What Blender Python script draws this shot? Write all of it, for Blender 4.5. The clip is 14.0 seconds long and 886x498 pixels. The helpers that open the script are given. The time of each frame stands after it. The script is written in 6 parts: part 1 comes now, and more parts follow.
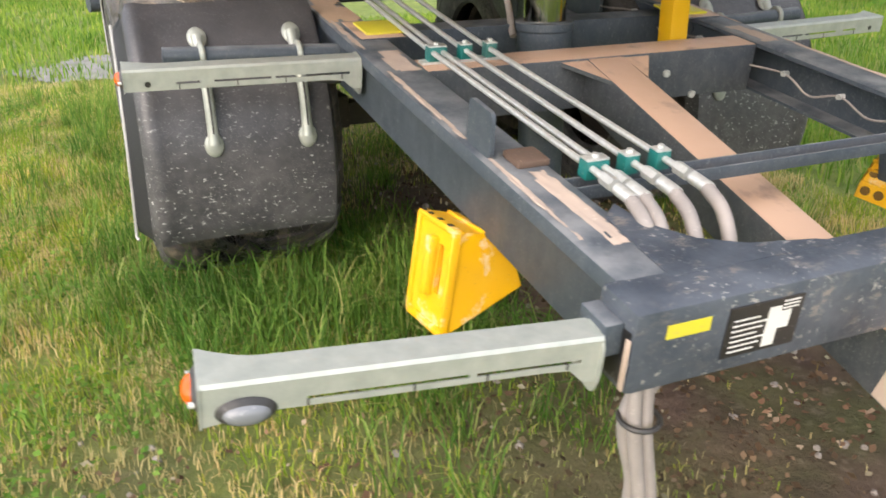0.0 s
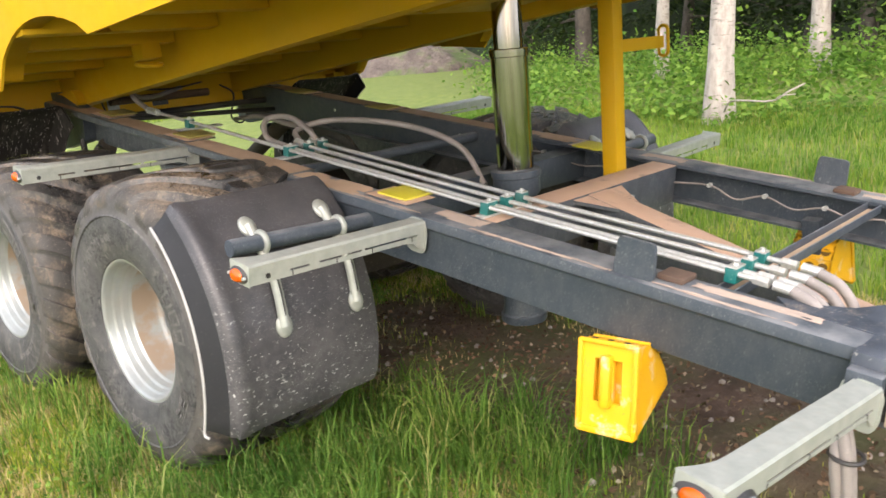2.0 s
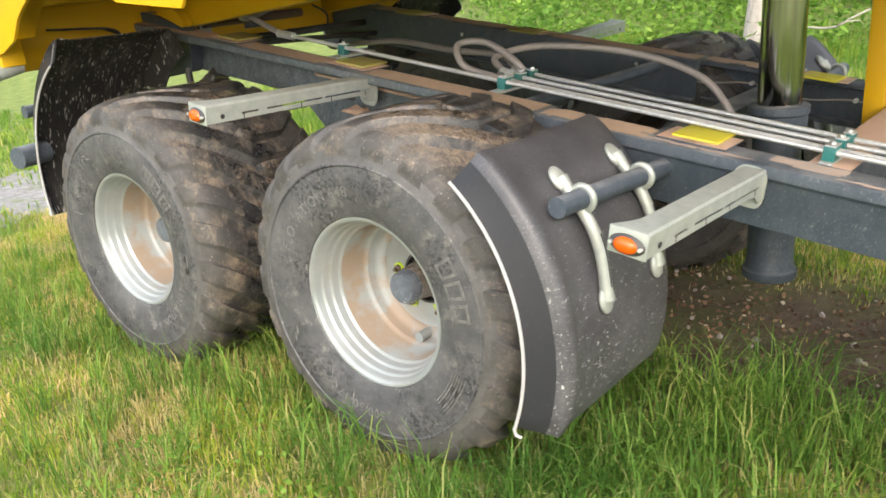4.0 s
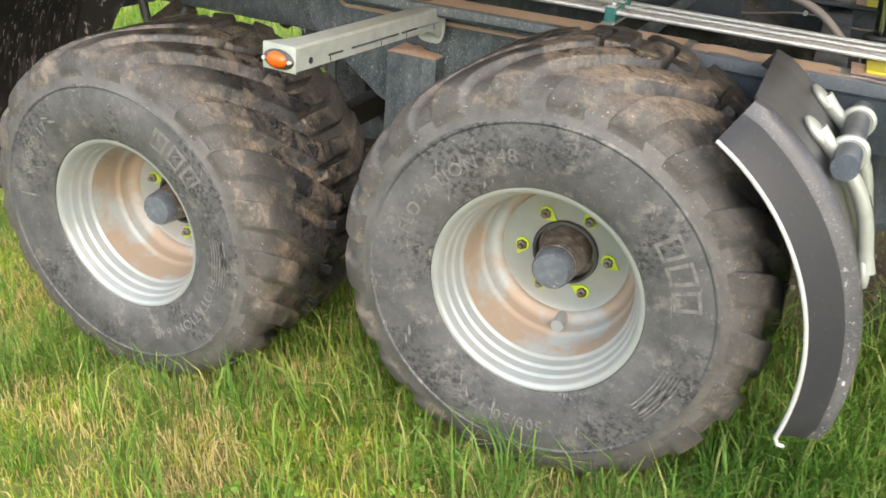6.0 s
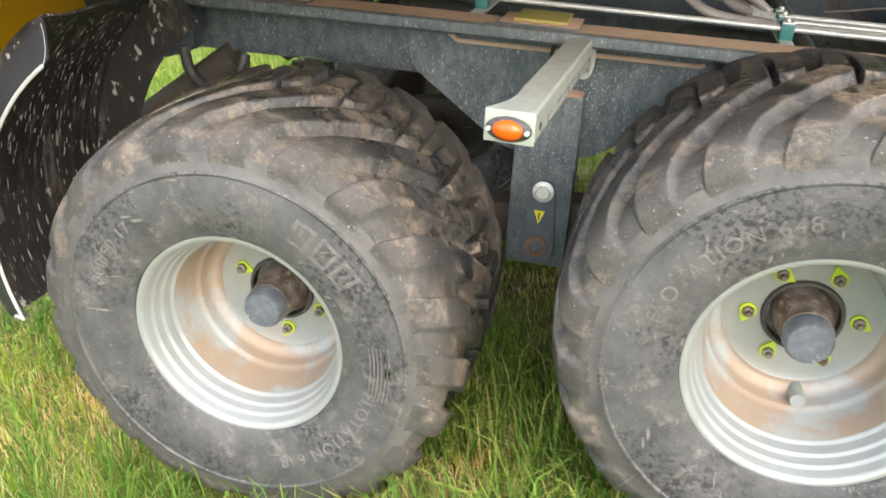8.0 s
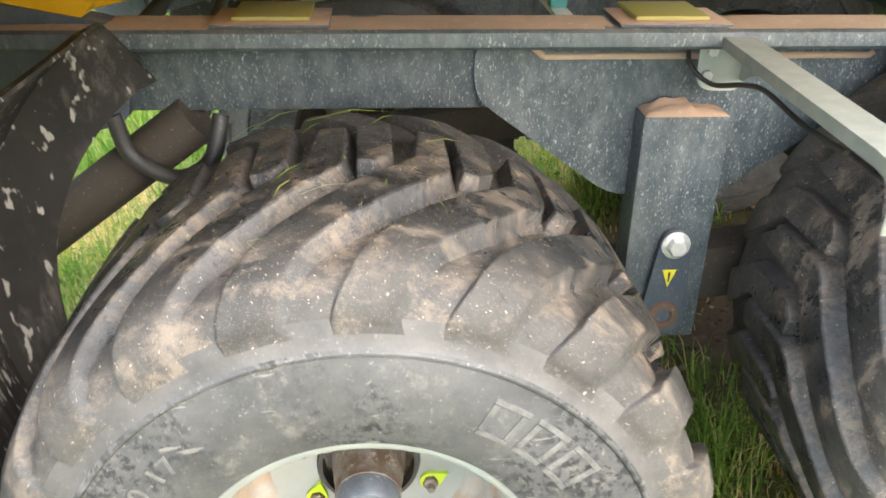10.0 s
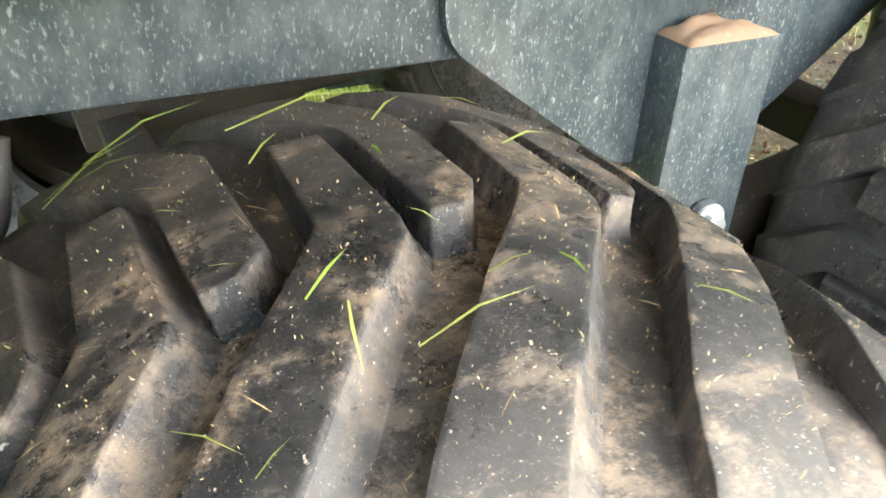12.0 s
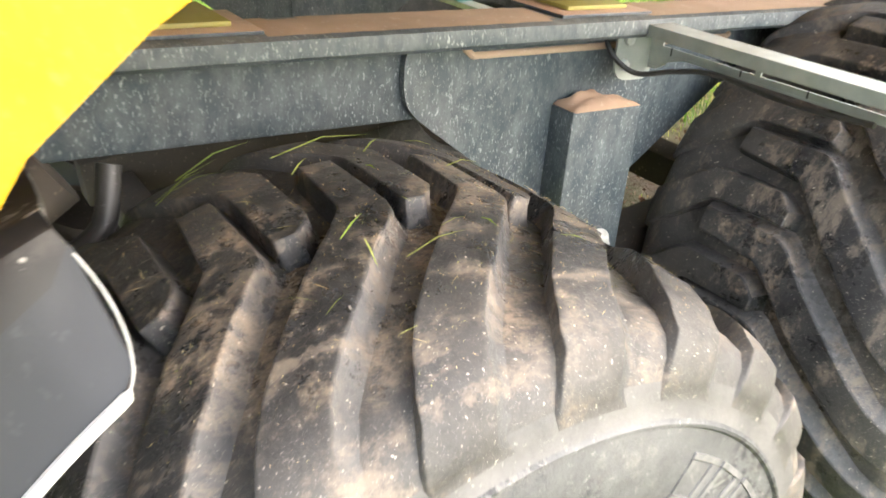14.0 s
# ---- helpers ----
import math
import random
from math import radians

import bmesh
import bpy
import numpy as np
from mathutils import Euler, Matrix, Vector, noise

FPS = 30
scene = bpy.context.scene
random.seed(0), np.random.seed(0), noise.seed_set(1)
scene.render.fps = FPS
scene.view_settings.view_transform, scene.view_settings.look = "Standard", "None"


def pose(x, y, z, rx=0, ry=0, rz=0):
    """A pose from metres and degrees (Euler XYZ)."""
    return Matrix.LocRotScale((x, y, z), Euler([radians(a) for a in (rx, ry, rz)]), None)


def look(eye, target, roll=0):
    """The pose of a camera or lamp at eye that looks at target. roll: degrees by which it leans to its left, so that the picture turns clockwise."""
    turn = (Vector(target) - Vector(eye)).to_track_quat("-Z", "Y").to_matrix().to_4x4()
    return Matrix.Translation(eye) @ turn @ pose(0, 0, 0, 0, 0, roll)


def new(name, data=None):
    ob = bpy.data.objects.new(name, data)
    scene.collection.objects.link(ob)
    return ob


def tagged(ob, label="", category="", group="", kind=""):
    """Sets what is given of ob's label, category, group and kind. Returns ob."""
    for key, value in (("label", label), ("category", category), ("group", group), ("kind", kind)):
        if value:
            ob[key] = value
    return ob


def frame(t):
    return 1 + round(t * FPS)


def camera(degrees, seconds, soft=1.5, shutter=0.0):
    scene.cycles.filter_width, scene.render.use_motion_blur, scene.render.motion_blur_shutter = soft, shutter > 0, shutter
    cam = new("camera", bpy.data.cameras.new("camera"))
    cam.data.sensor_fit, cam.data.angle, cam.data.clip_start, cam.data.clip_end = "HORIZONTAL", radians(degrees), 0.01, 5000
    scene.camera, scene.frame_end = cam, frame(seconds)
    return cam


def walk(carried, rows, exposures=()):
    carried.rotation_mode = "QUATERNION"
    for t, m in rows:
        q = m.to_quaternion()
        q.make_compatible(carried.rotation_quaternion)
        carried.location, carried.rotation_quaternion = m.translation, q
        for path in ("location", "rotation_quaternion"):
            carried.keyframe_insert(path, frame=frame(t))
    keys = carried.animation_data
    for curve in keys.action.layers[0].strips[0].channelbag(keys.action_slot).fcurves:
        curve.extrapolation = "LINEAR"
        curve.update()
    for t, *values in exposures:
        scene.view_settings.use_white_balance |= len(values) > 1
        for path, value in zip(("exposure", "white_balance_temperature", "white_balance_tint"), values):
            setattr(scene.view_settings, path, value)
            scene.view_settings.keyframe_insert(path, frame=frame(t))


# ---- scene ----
cam = camera(55.8, 14.0, soft=1.6, shutter=0.3)
PATH = [
    (0, (-1.265, -2.846, 1.115), (-0.539, -1.142, 0.361), -0.4),
    (0.5, (-1.508, -2.762, 1.119), (-0.686, -1.066, 0.449), -0.4),
    (1, (-1.753, -2.652, 1.168), (-0.71, -1.038, 0.615), -1.0),
    (1.5, (-1.983, -2.548, 1.209), (-0.694, -1.088, 0.754), -2.8),
    (2, (-2.194, -2.446, 1.24), (-0.815, -1.078, 0.765), -4.7),
    (2.5, (-2.289, -2.205, 1.245), (-0.881, -0.874, 0.75), -4.5),
    (3, (-2.401, -1.955, 1.238), (-0.995, -0.641, 0.692), -4.1),
    (3.5, (-2.507, -1.676, 1.269), (-1.1, -0.386, 0.672), -4.0),
    (3.7, (-2.511, -1.587, 1.271), (-1.093, -0.319, 0.657), -4.1),
    (5.8, (-2.591, -0.582, 1.26), (-0.965, 0.247, 0.441), -2.7),
    (6, (-2.582, -0.509, 1.243), (-0.935, 0.286, 0.433), -2.5),
    (6.5, (-2.547, -0.324, 1.275), (-0.877, 0.402, 0.448), -2.8),
    (7, (-2.528, -0.17, 1.292), (-0.829, 0.499, 0.477), -3.4),
    (7.5, (-2.501, 0.088, 1.284), (-0.78, 0.678, 0.453), -3.9),
    (8, (-2.441, 0.26, 1.313), (-0.701, 0.78, 0.475), -5.0),
    (8.5, (-2.284, 0.447, 1.325), (-0.53, 0.882, 0.468), -6.0),
    (9, (-2.165, 0.614, 1.336), (-0.385, 0.917, 0.475), -6.9),
    (9.2, (-2.11, 0.695, 1.332), (-0.326, 0.953, 0.466), -7.4),
    (11.3, (-1.424, 1.212, 1.289), (0.157, 0.666, 0.192), -5.6),
    (11.5, (-1.35, 1.226, 1.263), (0.195, 0.619, 0.149), -5.5),
    (12, (-1.224, 1.242, 1.193), (0.242, 0.524, 0.037), -4.8),
    (12.5, (-1.184, 1.247, 1.158), (0.235, 0.462, -0.013), -4.3),
    (13, (-1.207, 1.262, 1.171), (0.203, 0.434, 0.019), -3.9),
    (13.5, (-1.299, 1.299, 1.222), (0.123, 0.418, 0.125), -3.2),
    (14, (-1.505, 1.428, 1.303), (-0.034, 0.521, 0.297), -2.5),
]
walk(cam, [(t, look(eye, target, roll)) for t, eye, target, roll in PATH],
     exposures=[(0, 1.25, 6500, 13), (1, 1.22, 6500, 12), (2, 1.36, 6500, 15), (3, 1.42, 6450, 12), (3.5, 1.5, 6450, 11), (6.5, 1.54, 6400, 10), (9.0, 2.03, 6300, 11), (11.5, 2.92, 6200, 6), (12.5, 3.22, 6150, 5), (13.5, 3.04, 6150, 6), (14, 2.78, 6400, 11)])

# ---- world and light: a bright overcast day ----
world = bpy.data.worlds.new("overcast_sky")
scene.world = world
world.use_nodes = True
wn, wl = world.node_tree.nodes, world.node_tree.links
sky = wn.new("ShaderNodeTexSky")
sky.sky_type, sky.sun_disc = "NISHITA", False
sky.sun_elevation, sky.sun_rotation = radians(34), radians(229)
sky.air_density, sky.dust_density, sky.ozone_density = 1.0, 4.0, 1.0
soft_white = wn.new("ShaderNodeMix")
soft_white.data_type = "RGBA"
soft_white.inputs[0].default_value = 0.55
soft_white.inputs[7].default_value = (6.4, 6.5, 6.6, 1)
wl.new(sky.outputs[0], soft_white.inputs[6])
wl.new(soft_white.outputs[2], wn["Background"].inputs[0])
wn["Background"].inputs[1].default_value = 0.2
sun = new("sun", bpy.data.lights.new("sun", "SUN"))
sun.data.energy, sun.data.angle, sun.data.color = 0.4, radians(48), (1.0, 0.97, 0.93)
sun.matrix_world = look((-7.5, -6.5, 6.8), (0, 0, 0))


# ---- materials ----
def mat(name, build, rough=0.5, metal=0.0):
    m = bpy.data.materials.new(name)
    m.use_nodes = True
    b = m.node_tree.nodes["Principled BSDF"]
    b.inputs["Roughness"].default_value, b.inputs["Metallic"].default_value = rough, metal
    build(m.node_tree, b)
    return m


def add(nt, kind, **sets):
    n = nt.nodes.new("ShaderNode" + kind)
    for k, v in sets.items():
        n.inputs[k].default_value = v
    return n


def coords(nt, stretch=(1, 1, 1)):
    c = nt.nodes.new("ShaderNodeTexCoord")
    mp = nt.nodes.new("ShaderNodeMapping")
    mp.inputs["Scale"].default_value = stretch
    nt.links.new(c.outputs["Object"], mp.inputs[0])
    return mp.outputs[0]


def noise_of(nt, scale, detail=5, rough=0.6, stretch=(1, 1, 1)):
    n = add(nt, "TexNoise", Scale=scale, Detail=detail, Roughness=rough)
    nt.links.new(coords(nt, stretch), n.inputs["Vector"])
    return n.outputs[0]


def ramp(nt, src, lo, hi):
    r = add(nt, "MapRange")
    r.inputs[1].default_value, r.inputs[2].default_value = lo, hi
    nt.links.new(src, r.inputs[0])
    return r.outputs[0]


def times(nt, a, b):
    n = nt.nodes.new("ShaderNodeMath")
    n.operation = "MULTIPLY"
    for i, v in enumerate((a, b)):
        if isinstance(v, (int, float)):
            n.inputs[i].default_value = v
        else:
            nt.links.new(v, n.inputs[i])
    return n.outputs[0]


def blend(nt, fac, a, b):
    n = nt.nodes.new("ShaderNodeMix")
    n.data_type = "RGBA"
    for i, v in ((0, fac), (6, a), (7, b)):
        if isinstance(v, tuple):
            n.inputs[i].default_value = (*v, 1)
        elif isinstance(v, (int, float)):
            n.inputs[i].default_value = v
        else:
            nt.links.new(v, n.inputs[i])
    return n.outputs[2]


def bump(nt, b, src, strength=0.3, dist=0.002, worn=0.0):
    n = add(nt, "Bump", Strength=strength, Distance=dist)
    if worn:
        # edges rubbed round
        e = add(nt, "Bevel", Radius=worn)
        e.samples = 4
        nt.links.new(e.outputs[0], n.inputs["Normal"])
    nt.links.new(src, n.inputs["Height"])
    nt.links.new(n.outputs[0], b.inputs["Normal"])


def facing_up(nt, lo=0.55, hi=0.95):
    g = nt.nodes.new("ShaderNodeNewGeometry")
    s = nt.nodes.new("ShaderNodeSeparateXYZ")
    nt.links.new(g.outputs["Normal"], s.inputs[0])
    return ramp(nt, s.outputs[2], lo, hi)


def painted(base, fleck=(0.5, 0.5, 0.48), dust=(0.36, 0.24, 0.16), dust_amount=0.6, flecks=0.6, rough=0.42, warm_dirt=0.25, cake=0.0):
    """Sprayed steel paint: road-dust film, pale mud flecks, dust settled on faces that look up."""
    def build(nt, b):
        film = ramp(nt, noise_of(nt, 3.5, 6), 0.4, 0.75)
        c = blend(nt, times(nt, film, warm_dirt), base, dust)
        where = ramp(nt, noise_of(nt, 6, 4), 0.3, 0.62)
        haze = times(nt, ramp(nt, noise_of(nt, 30, 8, 0.75, (1, 1, 0.55)), 0.42, 0.75), 0.36)
        c = blend(nt, times(nt, haze, flecks), c, fleck)
        spots = ramp(nt, noise_of(nt, 140, 3, 0.55, (1.3, 1.0, 0.5)), 0.64, 0.7)
        c = blend(nt, times(nt, times(nt, spots, where), flecks), c, fleck)
        mist = times(nt, ramp(nt, noise_of(nt, 300, 3, 0.55, (1.2, 1.0, 0.5)), 0.585, 0.67), where)
        c = blend(nt, times(nt, mist, flecks * 0.85), c, fleck)
        lay = times(nt, facing_up(nt), ramp(nt, noise_of(nt, 9, 6), 0.36 - cake, 0.62 - cake))
        c = blend(nt, times(nt, lay, dust_amount), c, dust)
        nt.links.new(c, b.inputs["Base Color"])
        nt.links.new(ramp(nt, noise_of(nt, 14, 4), -0.6, 1.6), b.inputs["Roughness"])
        b.inputs["Roughness"].default_value = rough
        bump(nt, b, noise_of(nt, 60, 6), 0.12, 0.002)
    return build


DARK = mat("grey_paint", painted((0.04, 0.054, 0.072), fleck=(0.42, 0.43, 0.42), dust=(0.29, 0.295, 0.3), dust_amount=0.6, warm_dirt=0.08, flecks=0.24, cake=0.0))
SPLASHED = mat("splashed_grey_paint", painted((0.038, 0.053, 0.061), fleck=(0.42, 0.44, 0.43), dust=(0.3, 0.26, 0.22), dust_amount=0.25, warm_dirt=0.14, flecks=0.64))
DUSTY = mat("dusty_grey_paint", painted((0.04, 0.05, 0.062), dust=(0.55, 0.37, 0.265), dust_amount=0.96, flecks=0.25, cake=0.17, warm_dirt=0.04))
YELLOW = mat("yellow_paint", painted((0.56, 0.322, 0.002), fleck=(0.5, 0.4, 0.2), dust=(0.4, 0.28, 0.1), dust_amount=0.3, flecks=0.1, warm_dirt=0.14))

YELLOW.node_tree.nodes["Principled BSDF"].inputs["Specular IOR Level"].default_value = 0.22


def chipped(nt, b):
    """Worn chassis paint: smeared tan dirt, pale chips and rubbed spots."""
    c = blend(nt, ramp(nt, noise_of(nt, 8, 7, 0.65), 0.35, 0.68), (0.034, 0.044, 0.06), (0.085, 0.098, 0.12))
    dirt = times(nt, ramp(nt, noise_of(nt, 48, 9, 0.75, (0.5, 1, 1)), 0.54, 0.62), ramp(nt, noise_of(nt, 7, 4), 0.4, 0.6))
    c = blend(nt, times(nt, dirt, 0.55), c, (0.3, 0.25, 0.2))
    chips = times(nt, ramp(nt, noise_of(nt, 95, 5, 0.65), 0.6, 0.65), ramp(nt, noise_of(nt, 13, 5), 0.42, 0.58))
    c = blend(nt, times(nt, chips, 0.7), c, (0.42, 0.4, 0.36))
    nt.links.new(c, b.inputs["Base Color"])
    nt.links.new(ramp(nt, noise_of(nt, 20, 6, 0.65), -0.3, 1.4), b.inputs["Roughness"])
    bump(nt, b, noise_of(nt, 50, 8, 0.7), 0.3, 0.002)


WORN = mat("chipped_grey_paint", chipped)


def galvanised(nt, b):
    c = blend(nt, ramp(nt, noise_of(nt, 26, 6), 0.35, 0.7), (0.32, 0.345, 0.312), (0.42, 0.44, 0.4))
    c = blend(nt, times(nt, ramp(nt, noise_of(nt, 55, 5, 0.7), 0.55, 0.75), 0.4), c, (0.4, 0.35, 0.27))
    nt.links.new(c, b.inputs["Base Color"])
    bump(nt, b, noise_of(nt, 120, 4), 0.1, 0.001)


GALV = mat("galvanised_steel", galvanised, 0.42, 0.3)


def zinc(nt, b):
    c = blend(nt, ramp(nt, noise_of(nt, 90, 5), 0.3, 0.7), (0.52, 0.53, 0.51), (0.7, 0.71, 0.69))
    nt.links.new(c, b.inputs["Base Color"])


ZINC = mat("zinc_plate", zinc, 0.42, 0.55)


def chrome(nt, b):
    # upright dark and bright streaks, as of reflections, put into the metal colour
    c = blend(nt, ramp(nt, noise_of(nt, 40, 5, 0.6, (1, 1, 0.06)), 0.3, 0.7), (0.2, 0.19, 0.17), (0.42, 0.4, 0.37))
    nt.links.new(c, b.inputs["Base Color"])


CHROME = mat("streaked_chrome", chrome, 0.1, 1.0)


def shoulder_dust(nt, lo=0.09, hi=0.212):
    """Dry dust rubbed onto the outer shoulder of a tyre, 0 on the crown."""
    c = nt.nodes.new("ShaderNodeTexCoord")
    x = nt.nodes.new("ShaderNodeSeparateXYZ")
    nt.links.new(c.outputs["Object"], x.inputs[0])
    a = nt.nodes.new("ShaderNodeMath")
    a.operation = "ABSOLUTE"
    nt.links.new(x.outputs[0], a.inputs[0])
    return ramp(nt, a.outputs[0], lo, hi)


def plus(nt, a, b):
    n = nt.nodes.new("ShaderNodeMath")
    nt.links.new(a, n.inputs[0])
    nt.links.new(b, n.inputs[1])
    return n.outputs[0]


def near_to(nt, place, reach):
    """1 at a place of the object, 0 from reach metres on."""
    d = nt.nodes.new("ShaderNodeVectorMath")
    d.operation = "DISTANCE"
    nt.links.new(coords(nt), d.inputs[0])
    d.inputs[1].default_value = place
    return ramp(nt, d.outputs["Value"], reach, reach * 0.25)


def rubber(dark, grey, mud_amount, dust_amount, dust, caked=None, clean=0.02):
    """Tyre rubber: worn black, smears of tan dried mud, dust on the shoulder, chips and grit."""
    def build(nt, b):
        c = blend(nt, ramp(nt, noise_of(nt, 14, 10, 0.75), 0.4, 0.68), dark, grey)
        dry = times(nt, shoulder_dust(nt), ramp(nt, noise_of(nt, 9, 9, 0.72), 0.2, 0.52))
        c = blend(nt, times(nt, dry, dust_amount), c, dust)
        rubbed = ramp(nt, noise_of(nt, 20, 12, 0.8, (1, 0.5, 0.5)), 0.52, 0.6)
        c = blend(nt, times(nt, rubbed, 0.7), c, (0.19, 0.155, 0.122))
        lumps = noise_of(nt, 7.5, 9, 0.7)
        if caked:
            lumps = plus(nt, lumps, times(nt, near_to(nt, caked, 0.3), 0.2))
        wet = 0.06 if caked else clean
        mud = times(nt, ramp(nt, lumps, 0.52 + wet, 0.58 + wet), ramp(nt, noise_of(nt, 85, 12, 0.85, (1, 0.7, 0.7)), 0.43, 0.56))
        # pale mud fades out on the shoulder to offset the stronger light there
        worn = times(nt, shoulder_dust(nt, 0.235, 0.14), mud_amount)
        c = blend(nt, times(nt, mud, worn), c, (0.31, 0.24, 0.175))
        c = blend(nt, times(nt, ramp(nt, noise_of(nt, 35, 6, 0.7), 0.6, 0.68), 0.55), c, (0.022, 0.022, 0.025))
        c = blend(nt, times(nt, ramp(nt, noise_of(nt, 330, 4, 0.65), 0.6, 0.68), 0.28), c, (0.3, 0.26, 0.215))
        c = blend(nt, times(nt, ramp(nt, noise_of(nt, 170, 2), 0.69, 0.73), 0.8), c, (0.5, 0.44, 0.36))
        c = blend(nt, times(nt, ramp(nt, noise_of(nt, 700, 2), 0.68, 0.74), 0.75), c, (0.55, 0.52, 0.47))
        c = blend(nt, times(nt, ramp(nt, noise_of(nt, 55, 8, 0.8, (1, 0.35, 1)), 0.6, 0.72), 0.3), c, (0.2, 0.18, 0.155))
        nt.links.new(c, b.inputs["Base Color"])
        sheen = plus(nt, ramp(nt, noise_of(nt, 24, 7, 0.7), 0.18, 1.22), times(nt, plus(nt, dry, rubbed), 0.3))
        nt.links.new(sheen, b.inputs["Roughness"])
        b.inputs["Specular IOR Level"].default_value = 0.4
        bump(nt, b, noise_of(nt, 90, 12, 0.78), 0.5, 0.004, 0.006)
    return build


def rubber_wall(nt, b):
    c = blend(nt, ramp(nt, noise_of(nt, 8, 8, 0.68), 0.32, 0.68), (0.04, 0.041, 0.043), (0.105, 0.103, 0.102))
    c = blend(nt, times(nt, ramp(nt, noise_of(nt, 13, 8, 0.75), 0.55, 0.66), 0.45), c, (0.27, 0.245, 0.22))
    soaked = times(nt, ramp(nt, noise_of(nt, 85, 6, 0.7), 0.49, 0.56), ramp(nt, noise_of(nt, 5.0, 4), 0.46, 0.58))
    c = blend(nt, times(nt, soaked, 0.9), c, (0.014, 0.014, 0.017))
    c = blend(nt, times(nt, ramp(nt, noise_of(nt, 150, 5, 0.7), 0.6, 0.7), 0.45), c, (0.34, 0.32, 0.3))
    c = blend(nt, times(nt, ramp(nt, noise_of(nt, 60, 3, 0.5, (1, 0.25, 1.4)), 0.68, 0.72), 0.35), c, (0.38, 0.36, 0.33))
    nt.links.new(c, b.inputs["Base Color"])
    nt.links.new(ramp(nt, noise_of(nt, 20, 6), -0.5, 1.2), b.inputs["Roughness"])
    bump(nt, b, noise_of(nt, 140, 9, 0.75), 0.4, 0.003)


def rubber_band(nt, b):
    c = blend(nt, ramp(nt, noise_of(nt, 12, 9, 0.7), 0.32, 0.68), (0.058, 0.056, 0.054), (0.112, 0.105, 0.099))
    c = blend(nt, times(nt, ramp(nt, noise_of(nt, 150, 5, 0.7), 0.6, 0.7), 0.4), c, (0.36, 0.33, 0.3))
    nt.links.new(c, b.inputs["Base Color"])
    bump(nt, b, noise_of(nt, 140, 9, 0.75), 0.35, 0.003)


TREAD = mat("worn_rubber", rubber((0.009, 0.01, 0.012), (0.05, 0.049, 0.049), 0.7, 0.85, (0.074, 0.068, 0.062)), 0.5)
GROOVE = mat("dusty_groove_rubber", rubber((0.025, 0.024, 0.023), (0.1, 0.092, 0.084), 0.8, 0.85, (0.066, 0.062, 0.058), clean=-0.02), 0.6)
# lug slopes: dust film, and the side light's sheen put into the paler grey
SLOPE = mat("dusty_sheen_lug_slope_rubber", rubber((0.045, 0.045, 0.046), (0.11, 0.108, 0.106), 0.4, 0.6, (0.065, 0.062, 0.059), clean=-0.005), 0.5)
CAKED = (-0.12, -0.43, -0.15)
TREAD_CAKED = mat("mud_caked_rubber", rubber((0.009, 0.01, 0.012), (0.05, 0.049, 0.049), 0.85, 0.85, (0.074, 0.068, 0.062), CAKED), 0.5)
GROOVE_CAKED = mat("mud_caked_groove_rubber", rubber((0.025, 0.024, 0.023), (0.1, 0.092, 0.084), 0.9, 0.85, (0.066, 0.062, 0.058), CAKED), 0.6)
WALL = mat("sidewall_rubber", rubber_wall, 0.55)
BAND = mat("scuffed_band_rubber", rubber_band, 0.6)
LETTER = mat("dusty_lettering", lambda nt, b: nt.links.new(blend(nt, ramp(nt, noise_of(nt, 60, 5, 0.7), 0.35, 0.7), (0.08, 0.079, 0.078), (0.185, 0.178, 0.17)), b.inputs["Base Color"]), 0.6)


def rim_paint(nt, b):
    """Silver-grey rim with tan mud washed into the well."""
    c = blend(nt, ramp(nt, noise_of(nt, 9, 5), 0.3, 0.7), (0.28, 0.305, 0.3), (0.35, 0.375, 0.37))
    c = blend(nt, times(nt, ramp(nt, noise_of(nt, 6, 7, 0.65), 0.42, 0.66), 0.3), c, (0.36, 0.3, 0.235))
    nt.links.new(c, b.inputs["Base Color"])
    bump(nt, b, noise_of(nt, 90, 5), 0.06, 0.001)


def rim_muddy(nt, b):
    c = blend(nt, ramp(nt, noise_of(nt, 8, 7, 0.62), 0.4, 0.52), (0.31, 0.33, 0.325), (0.31, 0.24, 0.18))
    nt.links.new(c, b.inputs["Base Color"])
    bump(nt, b, noise_of(nt, 90, 5), 0.15, 0.002)


RIM = mat("silver_rim_paint", rim_paint, 0.36, 0.4)
RIM_MUD = mat("muddy_rim_paint", rim_muddy, 0.5, 0.15)


def scuffed_cap(nt, b):
    c = blend(nt, ramp(nt, noise_of(nt, 22, 7, 0.65), 0.35, 0.7), (0.07, 0.082, 0.1), (0.16, 0.175, 0.2))
    c = blend(nt, times(nt, ramp(nt, noise_of(nt, 30, 8, 0.75), 0.56, 0.64), 0.8), c, (0.45, 0.46, 0.47))
    nt.links.new(c, b.inputs["Base Color"])
    bump(nt, b, noise_of(nt, 120, 5), 0.2, 0.001)


def worn_hub(nt, b):
    c = blend(nt, ramp(nt, noise_of(nt, 16, 8, 0.7), 0.42, 0.58), (0.1, 0.065, 0.042), (0.19, 0.17, 0.15))
    c = blend(nt, times(nt, ramp(nt, noise_of(nt, 45, 7, 0.7), 0.55, 0.66), 0.7), c, (0.4, 0.36, 0.31))
    nt.links.new(c, b.inputs["Base Color"])
    bump(nt, b, noise_of(nt, 70, 6, 0.7), 0.35, 0.002)


HUB = mat("worn_rusty_hub", worn_hub, 0.6, 0.2)
CAP = mat("scuffed_hub_cap_paint", scuffed_cap, 0.42, 0.2)


